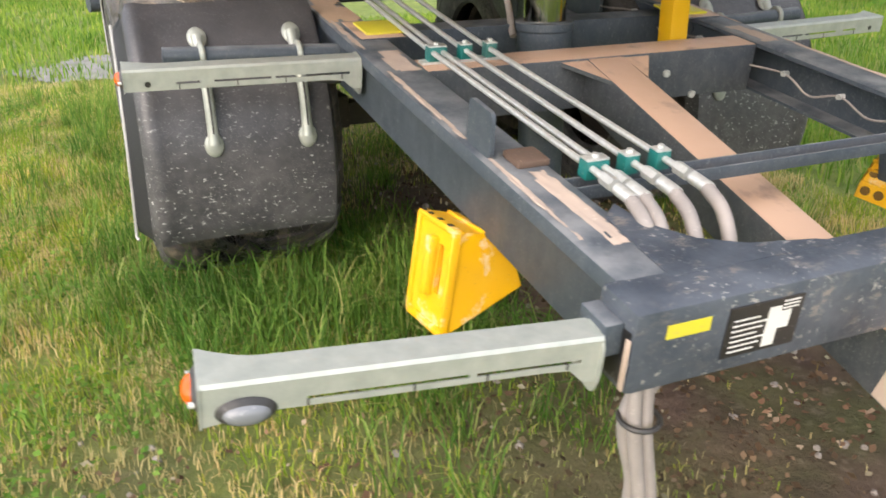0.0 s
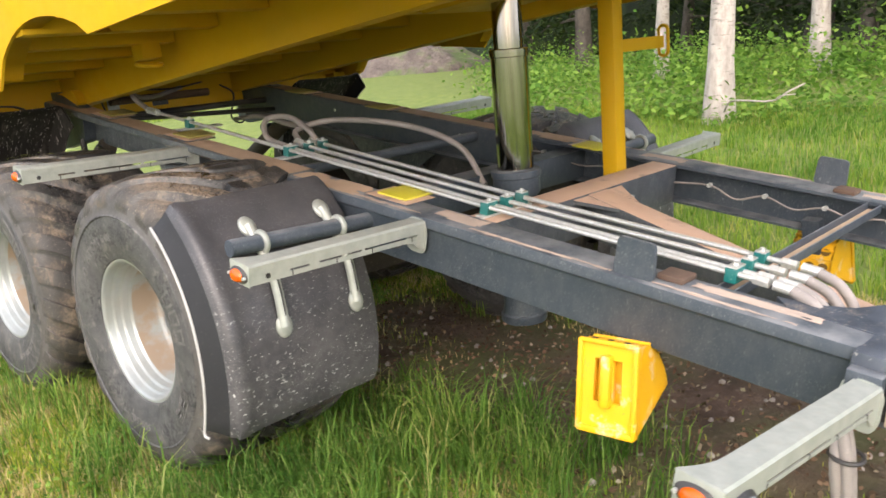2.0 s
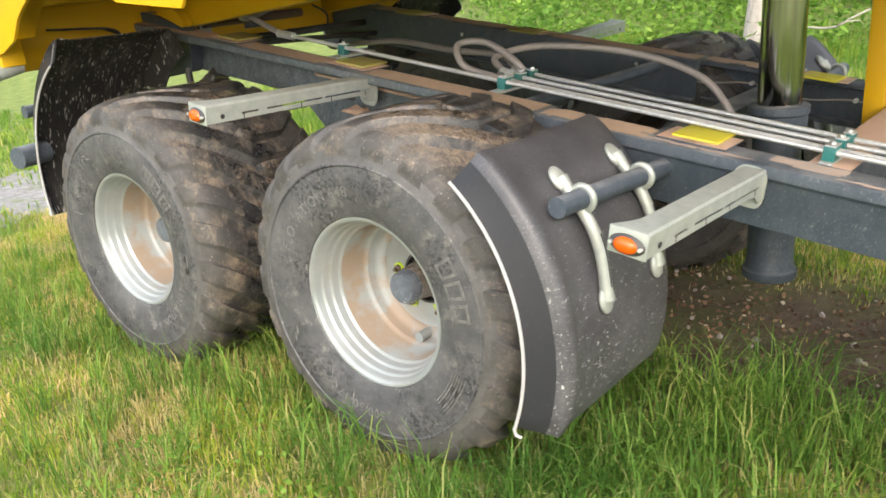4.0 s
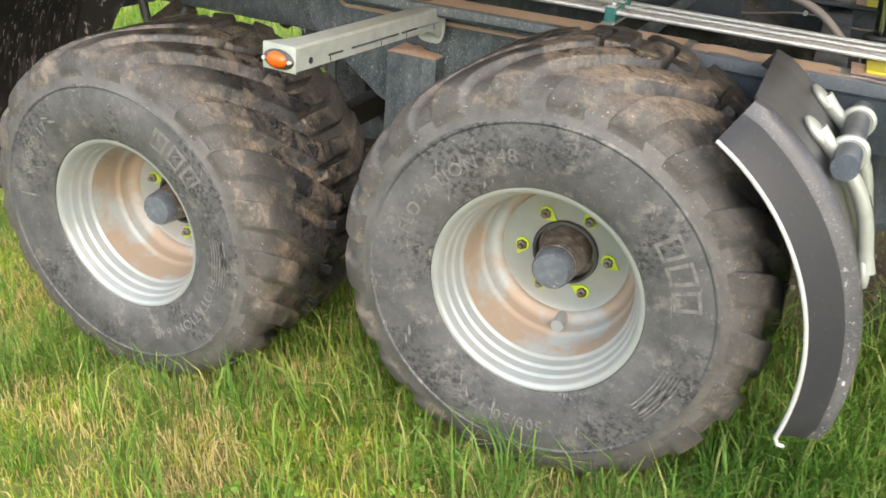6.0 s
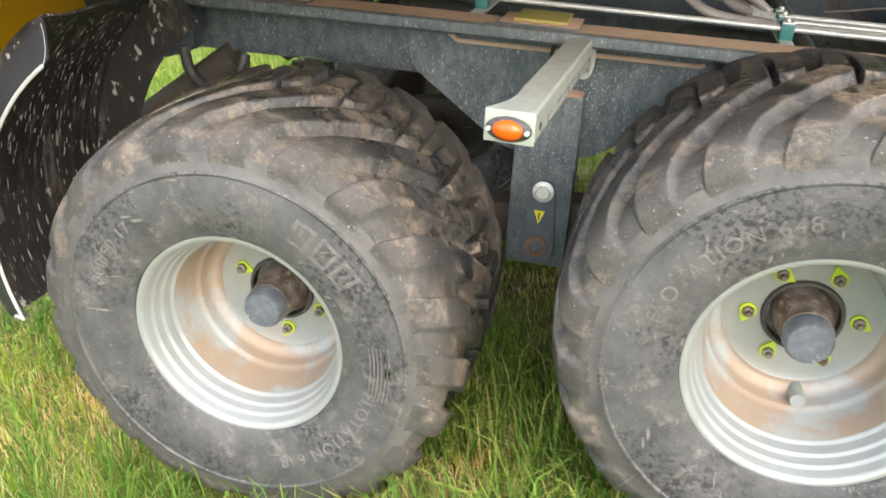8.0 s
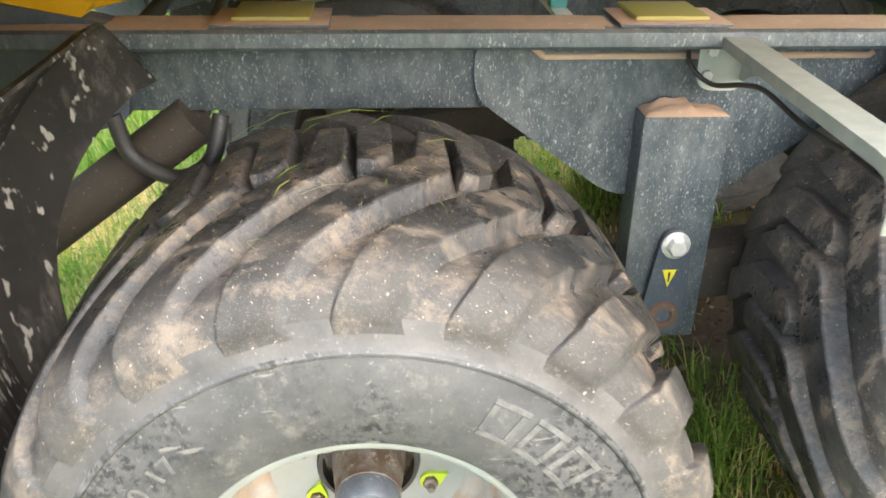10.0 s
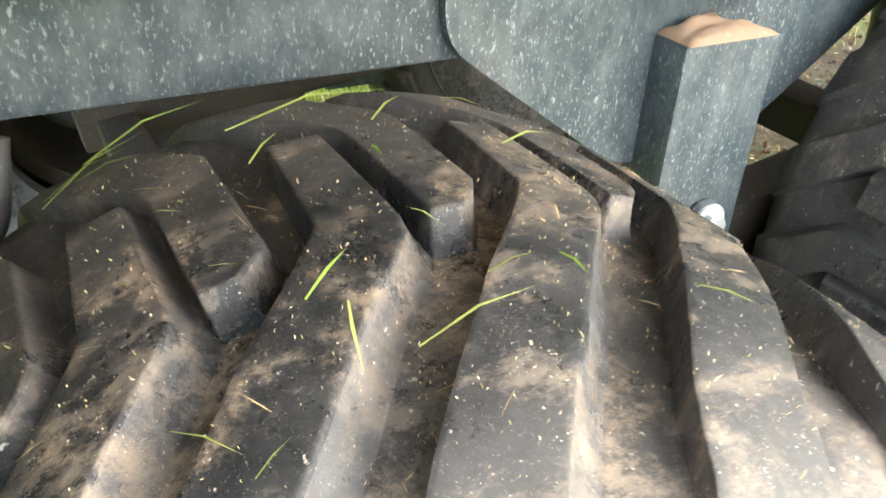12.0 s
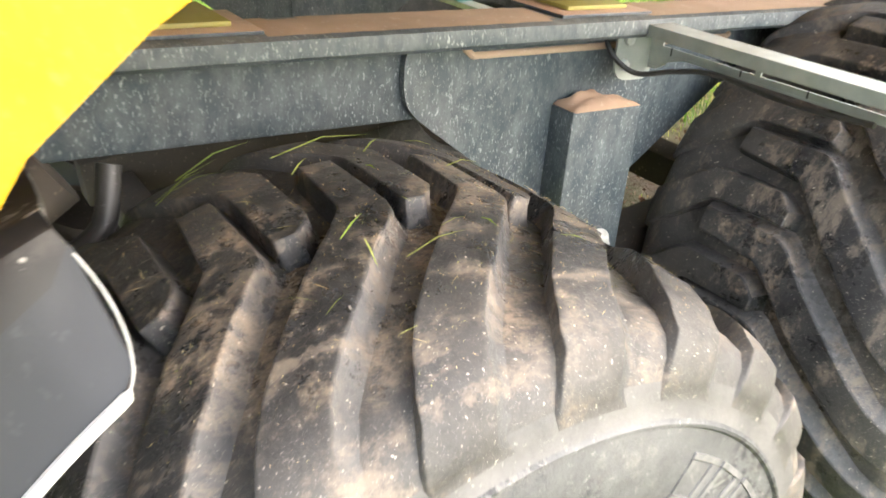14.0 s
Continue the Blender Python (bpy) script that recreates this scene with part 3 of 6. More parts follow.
# bogie bracket plates with their embossed ledge
def bogie_plate():
    bm = bmesh.new()
    slab(bm, rounded([(0.87, -0.024), (0.868, -0.12), (0.62, -0.30), (0.42, -0.30), (0.17, -0.12), (0.165, -0.024)], 0.035, 5), -0.519, -0.5055)
    return bm
for s in (0, 1):
    part("bogie_plate", both(bogie_plate()) if s else bogie_plate(), SPLASHED, chassis)
    bm = bmesh.new()
    for p, q in (((0.785, -0.026), (0.755, -0.05)), ((0.755, -0.05), (0.2, -0.05)), ((0.2, -0.05), (0.192, -0.044))):
        tube(bm, [(-0.519, *p), (-0.519, *q)], 0.0055, 8)
    part("ledge", both(bm) if s else bm, DUST, chassis, "ledge caked with brown dust")
    post = boxed(-0.572, -0.5, 0.441, 0.59, -0.574, -0.138, bevel=0.006)
    part("bogie_post", both(post) if s else post, SPLASHED, chassis)
    heap = bmesh.new()
    bmesh.ops.create_grid(heap, x_segments=14, y_segments=18, size=1)
    for v in heap.verts:
        x, y = v.co.x, v.co.y
        v.co = Vector((-0.545 + 0.03 * x, 0.517 + 0.071 * y, -0.1375 + 0.014 * max(0, 1 - x * x) ** 0.5 * max(0, 1 - y * y) ** 0.5 * (1 + 0.7 * noise.noise((x * 2, y * 2, 4))) * (1.3 if y > -0.2 else 0.7)))
    part("dried_mud", both(heap) if s else heap, MUD, chassis, "dried mud")
    # pin and its retaining link
    link_bm = slab(bmesh.new(), [(0.508 + 0.028 * math.cos(a), -0.37 + 0.028 * math.sin(a)) for a in [math.pi * k / 8 for k in range(9)]] +
                   [(0.512 + 0.043 * math.cos(a), -0.516 + 0.043 * math.sin(a)) for a in [math.pi + math.pi * k / 12 for k in range(13)]], -0.587, -0.5765)
    part("pin_link", both(link_bm) if s else link_bm, DARK, chassis)
    bm, rings = lathe(bmesh.new(), [(-0.587, 0.0), (-0.587, 0.026), (-0.5905, 0.026), (-0.591, 0.025), (-0.591, 0.0)], 24)
    lathe(bm, [(-0.5908, 0.018), (-0.602, 0.018), (-0.6045, 0.0155), (-0.6045, 0.0)], 6)
    bmesh.ops.translate(bm, vec=(0, 0.508, -0.37), verts=bm.verts[:])
    part("bolt", both(bm) if s else bm, ZINC, chassis, "zinc-plated bolt and washer")
    bm, rings = lathe(bmesh.new(), [(-0.587, 0.03), (-0.592, 0.028), (-0.592, 0.016), (-0.582, 0.013), (-0.582, 0.0)], 24)
    bmesh.ops.translate(bm, vec=(0, 0.512, -0.516), verts=bm.verts[:])
    part("pin_eye", both(bm) if s else bm, RUST, chassis)
    tri = slab(bmesh.new(), [(0.525, -0.42), (0.499, -0.42), (0.512, -0.456)], -0.588, -0.5872)
    part("warning_mark", both(tri) if s else tri, STICKER, chassis, "small yellow triangle mark")
    ink = slab(bmesh.new(), [(0.514, -0.425), (0.510, -0.425), (0.5105, -0.444), (0.5135, -0.444)], -0.5886, -0.5882)
    part("warning_print", both(ink) if s else ink, INK_AND_SHADE, chassis)
# wear pads on the rails
for y0, c in ((-0.69, STICKER), (0.5, PAD), (1.13, PAD)):
    for s in (1, -1):
        part("wear_pad_base", boxed(*sorted((s * 0.585, s * 0.46)), y0 - 0.03, y0 + 0.15, 0.012, 0.017, bevel=0.002), DUSTY, chassis)
        part("wear_pad", boxed(*sorted((s * 0.56, s * 0.44)), y0, y0 + 0.12, 0.017, 0.024, bevel=0.003), c, chassis, "yellow wear pad")
# stop fins
def fin_bm():
    bm = slab(bmesh.new(), rounded([(-1.425, 0.012), (-1.53, 0.012), (-1.527, 0.1), (-1.432, 0.102)], 0.014, 4), -0.606, -0.597)
    return bm
for s in (0, 1):
    part("stop_fin", both(fin_bm()) if s else fin_bm(), DARK, chassis)
    bm = boxed(-0.575, -0.51, -1.585, -1.52, 0.012, 0.026, bevel=0.004)
    part("lamp_socket", both(bm) if s else bm, RUST, chassis)
# hinge brackets at the tail
for s in (0, 1):
    bm = slab(bmesh.new(), rounded([(1.42, -0.14), (1.42, 0.012), (1.62, 0.05), (1.76, 0.05), (1.8, 0.0), (1.8, -0.2), (1.7, -0.22)], 0.03), -0.56, -0.506)
    part("hinge_bracket", both(bm) if s else bm, DARK, chassis)
# yellow mark and type plate on the front beam
part("yellow_mark", boxed(-0.592, -0.518, -2.0615, -2.0605, -0.036, -0.013, bevel=0), STICKER, chassis)
part("type_plate", boxed(-0.487, -0.352, -2.063, -2.0606, -0.094, -0.008, bevel=0), INK_AND_SHADE, chassis, "black and white printed type plate")
for k in range(7):
    part("print_bar", boxed(-0.477, -0.43 + 0.008 * (k % 3), -2.0638, -2.0632, -0.086 + 0.009 * k, -0.0835 + 0.009 * k, bevel=0), PAPER, chassis)
part("print_block", boxed(-0.415, -0.392, -2.0638, -2.0632, -0.088, -0.02, bevel=0), PAPER, chassis)
part("print_block", boxed(-0.392, -0.372, -2.0638, -2.0632, -0.06, -0.03, bevel=0), PAPER, chassis)
for k in range(3):
    part("print_bar", boxed(-0.39, -0.36, -2.0638, -2.0632, -0.027 + 0.006 * k, -0.0245 + 0.006 * k, bevel=0), PAPER, chassis)
# bogie beams and axles
for s in (1, -1):
    part("bogie_beam", boxed(*sorted((s * 0.45, s * 0.53)), -0.13, 1.2, -0.05, 0.06, bevel=0.008, m=CH.inverted() @ pose(0, 0, 0.47)), GRIMY_SHADED, chassis, "bogie beam brown with dried mud")
for y in (0.0, 1.125):
    part("axle", boxed(-0.78, 0.78, y - 0.04, y + 0.04, 0.405, 0.485, bevel=0.006, m=CH.inverted()), GRIMY_SHADED, chassis)
# cable along the far rail
clips = (-1.7, -1.51, -1.315, -1.118, -0.75, -0.4, 0.05, 0.5, 0.9)
run = [(0.5, -1.92, -0.09)]
for k, y in enumerate(clips):
    run.append((0.494, y, -0.04))
    if k + 1 < len(clips):
        run.append((0.4945, (y + clips[k + 1]) / 2, -0.058 - 0.006 * (k % 3)))
part("cable", tubed(curve_pts(run, 6), 0.0032, 6), HOSE, chassis)
for y in clips:
    part("cable_clip", tubed([(0.506, y, -0.04), (0.488, y, -0.04)], 0.008, 8), ZINC, chassis)
for x, z in ((0.2, -0.055), (0.3, -0.122)):
    part("bolt", tubed([(x, -0.986, z), (x, -0.994, z)], 0.011, 6), ZINC, chassis)
# brown dust settled on the rail tops, ragged where it has been rubbed or blown off
def dust_bm(x0, x1, y0, y1, seed, gaps=0.0):
    bm = bmesh.new()
    nx, ny = 7, max(12, int((y1 - y0) / 0.008))
    at = {}
    for i in range(nx + 1):
        for j in range(ny + 1):
            u, w = i / nx, j / ny
            z = 0.0124 + 0.0022 * max(0.0, 0.4 + noise.noise((u * 3 + seed, w * (y1 - y0) * 22, 3))) * (0 < i < nx) * (0 < j < ny)
            at[i, j] = bm.verts.new((x0 + (x1 - x0) * u + 0.003 * noise.noise((w * (y1 - y0) * 40, seed, u)), y0 + (y1 - y0) * w + 0.006 * noise.noise((u * 7, seed, 5 + j)), z))
    for i in range(nx):
        for j in range(ny):
            u, y = (i + 0.5) / nx, (y1 - y0) * (j + 0.5) / ny
            edge = min(u, 1 - u) * 1.6 + 0.25 + min(j, ny - 1 - j) * 0.03
            if min(1.0, edge) + 0.75 * noise.noise((u * 2.2 + seed, y * 13, seed)) + 0.35 * noise.noise((u * 6, y * 45, seed)) > 0.42 + gaps:
                bm.faces.new((at[i, j], at[i + 1, j], at[i + 1, j + 1], at[i, j + 1]))
    bmesh.ops.delete(bm, geom=[v for v in bm.verts if not v.link_faces], context="VERTS")
    bmesh.ops.recalc_face_normals(bm, faces=bm.faces[:])
    return bm


for far in (False, True):
    for k, (y0, y1, x0, x1, gaps) in enumerate(((-0.18, 0.48, 0.497, 0.596, -0.25), (-0.52, -0.2, 0.512, 0.612, 0.1), (0.66, 1.1, 0.497, 0.596, -0.25), (1.28, 1.72, 0.497, 0.596, -0.2),
                                                (-0.99, -0.82, 0.52, 0.585, 0.05), (-1.88, -1.6, 0.53, 0.566, 0.0), (-1.42, -0.98, 0.597, 0.611, 0.1), (-1.85, -1.5, 0.596, 0.61, 0.2), (-0.8, -0.5, 0.594, 0.611, 0.15))):
        bm = dust_bm(-x1, -x0, y0, y1, k * 3.7 + 1, gaps)
        part("dust_layer", both(bm) if far else bm, DUST if k < 4 else PALE_DUST, chassis, "settled brown dust" if k < 4 else "pale settled dust")


# ---- wheels ----
# half profile of the tyre carcass as (outward, radius), bead to crown, and the lug depth there
HALF = [(0.206, 0.226, 0), (0.226, 0.236, 0), (0.236, 0.262, 0), (0.243, 0.3, 0), (0.2445, 0.33, 0), (0.243, 0.36, 0), (0.2415, 0.3685, 0.0), (0.2448, 0.3715, 0.0), (0.2448, 0.3745, 0.0), (0.2415, 0.378, 0.0), (0.238, 0.394, 0.001),
        (0.233, 0.4125, 0.0035), (0.2245, 0.4305, 0.0075), (0.2075, 0.4445, 0.0125), (0.174, 0.4505, 0.0195), (0.12, 0.4482, 0.0285), (0.06, 0.448, 0.031), (0.0, 0.449, 0.031)]
INWARD = 0.09  # the crown reaches further towards the chassis
FULL = HALF + [(-INWARD, 0.449, 0.031)] + [(-x - INWARD, r, d) for x, r, d in HALF[-2::-1]]


def arc_of(profile):
    s = [0.0]
    for a, b in zip(profile, profile[1:]):
        s.append(s[-1] + math.hypot(b[0] - a[0], b[1] - a[1]))
    return s


ARC = arc_of(FULL)
MID = ARC[len(HALF) - 1]


def on_tyre(s, theta, lift):
    """A point on the carcass: s metres from the crown line (outward positive), theta degrees from the top, lifted by lug depth times lift."""
    q = min(max(MID - s, 0), ARC[-1])
    i = min(max(np.searchsorted(ARC, q) - 1, 0), len(FULL) - 2)
    t = (q - ARC[i]) / (ARC[i + 1] - ARC[i])
    (xa, ra, da), (xb, rb, db) = FULL[i], FULL[i + 1]
    x, r, d = xa + (xb - xa) * t, ra + (rb - ra) * t, da + (db - da) * t
    nx, nr = rb - ra, -(xb - xa)
    k = math.hypot(nx, nr)
    nx, nr = nx / k, nr / k
    # outward normal
    if nr < 0:
        nx, nr = -nx, -nr
    x, r = x + nx * d * lift, r + nr * d * lift
    a = radians(theta)
    return Vector((-x, r * math.sin(a), r * math.cos(a)))


def lug(bm, left, right, s0, s1, n, turn, m=3, draft=3.0, steep=0.4, ends=0.02):
    """A tread lug between two edges theta(s), each a list of (s, degrees); one wall is steep, the other runs out in a rounded slope."""
    ls, lt = zip(*left)
    rs, rt = zip(*right)
    rows = []
    slope = ((1.0, -0.1), (0.72, 0.06), (0.45, 0.28), (0.22, 0.62), (0.07, 0.9))
    for i in range(n + 1):
        s = s0 + (s1 - s0) * i / n
        a, b = float(np.interp(s, ls, lt)), float(np.interp(s, rs, rt))
        away = (ends if i == n else -ends if i == 0 else 0) * (1 if s1 > s0 else -1)
        row = [bm.verts.new(on_tyre(s + away * f, turn + b - draft * f, lift)) for f, lift in slope]
        row += [bm.verts.new(on_tyre(s, turn + b + (a - b) * j / m, 1.0)) for j in range(m + 1)]
        row.append(bm.verts.new(on_tyre(s, turn + a + steep, -0.1)))
        rows.append(row)
    for p, q in zip(rows, rows[1:]):
        for j in range(len(p) - 1):
            bm.faces.new((p[j], p[j + 1], q[j + 1], q[j])).material_index = 1 if j < len(slope) - 1 else 0
    # rounded ends
    k = len(slope)
    for row, i, out in ((rows[0], 0, -1), (rows[-1], n, 1)):
        s = s0 + (s1 - s0) * i / n
        away = out * ends * (1 if s1 > s0 else -1)
        a, b = float(np.interp(s, ls, lt)), float(np.interp(s, rs, rt))
        last, side = row[k:-1], [row[-2]]
        for q in range(k - 1, -1, -1):
            f, lift = slope[q]
            nxt = [bm.verts.new(on_tyre(s + away * f, turn + b + (a - b) * j / m, lift)) for j in range(m + 1)]
            for j in range(m):
                bm.faces.new((last[j], last[j + 1], nxt[j + 1], nxt[j]))
            if q == k - 1:
                bm.faces.new((row[q], last[0], nxt[0]))
            else:
                bm.faces.new((row[q + 1], last[0], nxt[0], row[q]))
            side.append(nxt[-1])
            last = nxt
        bm.faces.new(side + [row[-1]])


LUGS = 21
LONG_L = [(-0.18, -0.5), (-0.062, 0.7), (-0.02, 5.0), (0.022, 10.0), (0.053, 13.1), (0.088, 16.9), (0.135, 21.7), (0.19, 26.4), (0.235, 29.6), (0.275, 31.0)]
LONG_R = [(-0.18, -5.0), (-0.046, -5.0), (-0.026, -4.1), (0.018, 1.0), (0.06, 5.2), (0.085, 7.6), (0.11, 10.5), (0.16, 15.7), (0.2, 19.0), (0.235, 21.0), (0.275, 22.4)]
FAR_L = [(-0.32, 23.0), (-0.262, 18.2), (-0.216, 13.7), (-0.18, 10.0), (-0.038, 9.8)]
FAR_R = [(-0.32, 14.5), (-0.27, 10.8), (-0.23, 7.1), (-0.2, 4.3), (-0.068, 4.3), (-0.045, 7.4)]


def tread_bm():
    bm = bmesh.new()
    for k in range(LUGS):
        turn = 360.0 * k / LUGS
        lug(bm, LONG_L, LONG_R, -0.18, 0.252, 30, turn, 4, 3.0)
        lug(bm, FAR_L, FAR_R, -0.32, -0.047, 20, turn, 3, 1.3, ends=0.012)
    bmesh.ops.recalc_face_normals(bm, faces=bm.faces[:])
    return bm


def carcass_bm():
    bm = bmesh.new()
    rings = []
    n = 168
    for x, r, d in FULL:
        rings.append([bm.verts.new((-x, r * math.sin(2 * math.pi * k / n), r * math.cos(2 * math.pi * k / n))) for k in range(n)])
    for i, (a, b) in enumerate(zip(rings, rings[1:])):
        j = min(i, len(FULL) - 2 - i)
        kind = 0 if j >= 11 else 2 if j >= 9 else 1
        for k in range(n):
            f = bm.faces.new((a[k], a[(k + 1) % n], b[(k + 1) % n], b[k]))
            f.material_index = kind
    bmesh.ops.recalc_face_normals(bm, faces=bm.faces[:])
    return bm


def letters_bm(text, size, radius, start, outward, step=None, depth=0.0022):
    """Raised letters bent round the sidewall; start: degrees from the top of the first letter, running clockwise seen from outside."""
    cu = bpy.data.curves.new("letters", "FONT")
    cu.body, cu.size, cu.extrude, cu.space_character = text, size, depth, 1.15
    ob = bpy.data.objects.new("letters", cu)
    scene.collection.objects.link(ob)
    me = bpy.data.meshes.new_from_object(ob.evaluated_get(bpy.context.evaluated_depsgraph_get()))
    bm = bmesh.new()
    bm.from_mesh(me)
    bpy.data.objects.remove(ob)
    bpy.data.curves.remove(cu)
    bpy.data.meshes.remove(me)
    for v in bm.verts:
        a = radians(start) - v.co.x / radius
        r = radius + v.co.y
        # the sidewall bulges by a few millimetres between bead and shoulder
        bulge = float(np.interp(r, [0.236, 0.262, 0.3, 0.33, 0.36, 0.3685], [0.226, 0.236, 0.243, 0.2445, 0.243, 0.2415]))
        v.co = Vector((-(bulge + v.co.z), r * math.sin(a), r * math.cos(a)))
    return bm


def block_ring(bm, cells, r0, r1, depth=0.002):
    for a0, a1 in cells:
        n = max(2, int((a1 - a0) / 3))
        for i in range(n):
            q = [(a0 + (a1 - a0) * t / n) for t in (i, i + 1)]
            vs = []
            for x_add in (-0.002, depth):
                for a, r in ((q[0], r0), (q[1], r0), (q[1], r1), (q[0], r1)):
                    x = float(np.interp(r, [0.236, 0.262, 0.3, 0.33, 0.36, 0.3685], [0.226, 0.236, 0.243, 0.2445, 0.243, 0.2415])) + x_add
                    vs.append(bm.verts.new((-x, r * math.sin(radians(a)), r * math.cos(radians(a)))))
            for f in ((4, 5, 6, 7), (0, 1, 5, 4), (1, 2, 6, 5), (2, 3, 7, 6), (3, 0, 4, 7)):
                bm.faces.new([vs[k] for k in f])
    bmesh.ops.remove_doubles(bm, verts=bm.verts[:], dist=0.0002)
    bmesh.ops.recalc_face_normals(bm, faces=bm.faces[:])
    return bm


RIM_PROFILE = [(0.217, 0.236), (0.222, 0.233), (0.2225, 0.2285), (0.219, 0.2225), (0.212, 0.219), (0.198, 0.2165), (0.1945, 0.2147), (0.192, 0.2115), (0.188, 0.21), (0.174, 0.2082), (0.1705, 0.2065), (0.168, 0.2033),
               (0.164, 0.2017), (0.148, 0.1995), (0.144, 0.1978), (0.1415, 0.1947), (0.137, 0.1932)]
WELL_PROFILE = [(0.137, 0.1932), (0.1, 0.19), (0.062, 0.187), (0.052, 0.1845), (0.049, 0.181), (0.042, 0.179), (0.024, 0.177), (0.015, 0.173), (0.01, 0.166), (0.0085, 0.159), (0.002, 0.153), (-0.003, 0.15)]
DISC_PROFILE = [(-0.003, 0.15), (-0.005, 0.144), (-0.0062, 0.13), (-0.0065, 0.079), (-0.012, 0.077), (-0.06, 0.077)]
BACK_PROFILE = [(0.217, 0.236), (0.2, 0.238), (0.15, 0.222), (-0.15, 0.222), (-0.217, 0.238), (-0.217, 0.2), (-0.08, 0.19), (-0.02, 0.16)]


def flip(profile):
    return [(-x, r) for x, r in profile]


def wheel_meshes(far, words, marks, valve=0, reach=0.06, caked=False):
    """All the parts of a wheel as (name, mesh under construction, material, label, children)."""
    out = []
    def put(name, bm, material, label="", under=None):
        out.append((name, both(bm) if far else bm, material, label, under))
    put("tyre", carcass_bm(), [GROOVE_CAKED if caked else GROOVE, WALL, BAND], "worn black rubber tyre with dried mud")
    put("tread", tread_bm(), [TREAD_CAKED if caked else TREAD, SLOPE], "chevron tread lugs with dried mud", "tyre")
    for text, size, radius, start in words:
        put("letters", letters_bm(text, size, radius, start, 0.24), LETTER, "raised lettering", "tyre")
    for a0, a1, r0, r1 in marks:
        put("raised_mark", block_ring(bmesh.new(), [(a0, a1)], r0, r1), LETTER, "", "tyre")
    put("rim", lathe(bmesh.new(), flip(RIM_PROFILE), 72)[0], RIM, "silver-grey painted steel rim")
    put("rim_well", lathe(bmesh.new(), flip(WELL_PROFILE), 72)[0], RIM_MUD, "rim well with washed-in tan mud", "rim")
    put("rim_disc", lathe(bmesh.new(), flip(DISC_PROFILE), 72)[0], RIM, "", "rim")
    # the shadow inside the rim is put into the dark muddy brown
    put("rim_back", lathe(bmesh.new(), flip(BACK_PROFILE), 48)[0], GRIMY_SHADED, "mud-stained inner side of the rim, darkened for shade", "rim")
    put("hub", lathe(bmesh.new(), [(0.05, 0.076), (0.032, 0.075), (0.03, 0.058), (0.0, 0.056), (-0.004, 0.053), (-0.03, 0.052), (-0.034, 0.0495), (-0.068, 0.0485), (-0.07, 0.045)], 40)[0], HUB, "rust-brown and grey worn wheel hub")
    # black ring: the dark of the recess round the hub put into colour
    put("hub_gap_shade", lathe(bmesh.new(), [(0.0045, 0.0775), (-0.002, 0.0765), (-0.003, 0.07), (0.02, 0.069)], 40)[0], BLACK, "black ring for the shaded gap round the hub", "hub")
    put("hub_cap", lathe(bmesh.new(), [(-0.069, 0.047), (-0.076, 0.047), (-0.099, 0.0445), (-0.105, 0.04), (-0.1065, 0.03), (-0.105, 0.0)], 40)[0], CAP, "dark grey scuffed hub cap", "hub")
    va, vb = 0.165 * math.sin(radians(valve)), 0.165 * math.cos(radians(valve))
    v = tubed([(0.0, va, vb), (-reach, va, vb)], 0.019 if reach > 0.08 else 0.015, 20)
    put("valve_guard", v, RIM, "", "rim")
    for k in range(6):
        a = radians(60 * k)
        m = pose(0.006, 0.1025 * math.sin(a), 0.1025 * math.cos(a))
        nut = bmesh.new()
        lathe(nut, [(0, 0.012), (-0.014, 0.012), (-0.016, 0.009), (-0.016, 0.006), (-0.026, 0.006), (-0.026, 0)], 6)
        bmesh.ops.transform(nut, matrix=m, verts=nut.verts[:])
        put("nut", nut, HUB, "", "rim")
        ind = bmesh.new()
        ring = [(0.0165 * math.cos(t), 0.0165 * math.sin(t)) for t in [radians(50 + 260 * j / 14) for j in range(15)]] + [(0.03, 0.0)]
        slab(ind, ring, -0.006, 0.0)
        spin = Matrix.Rotation(radians((20, 200, 110, -60, 160, 300)[k]), 4, "X")
        bmesh.ops.transform(ind, matrix=m @ spin, verts=ind.verts[:])
        put("nut_indicator", ind, LIME, "lime plastic nut indicator", "rim")
    return out


def wheel(m, label, far, source=None):
    w = thing("wheel", m, label, "wheel", "wheels of the trailer")
    made = {}
    for name, data, material, lab, under in source:
        ob = new(name, data)
        ob.parent = made[under] if under else w
        if lab:
            ob["label"] = lab
        made.setdefault(name, ob)
    return w


def frozen(meshes):
    """Meshes shared by the wheels of one side."""
    out = []
    for name, bm, material, label, under in meshes:
        me = bpy.data.meshes.new(name)
        bm.normal_update()
        bm.to_mesh(me)
        bm.free()
        for mm in material if isinstance(material, list) else [material]:
            me.materials.append(mm)
        me.shade_smooth()
        me.set_sharp_from_angle(angle=radians(38))
        out.append((name, me, material, label, under))
    return out


XC = 0.888
def emblem(a):
    """Three raised outlines of an emblem, and the ribs of a moulded table beside it."""
    cells = []
    for k in range(3):
        b = a + 10 * k
        cells += [(b, b + 8, 0.29, 0.2965), (b, b + 8, 0.3385, 0.345), (b, b + 1.4, 0.298, 0.337), (b + 6.6, b + 8, 0.298, 0.337)]
    return cells + [(a - 48, a - 26, 0.3 + 0.008 * j, 0.3025 + 0.008 * j) for j in range(6)]


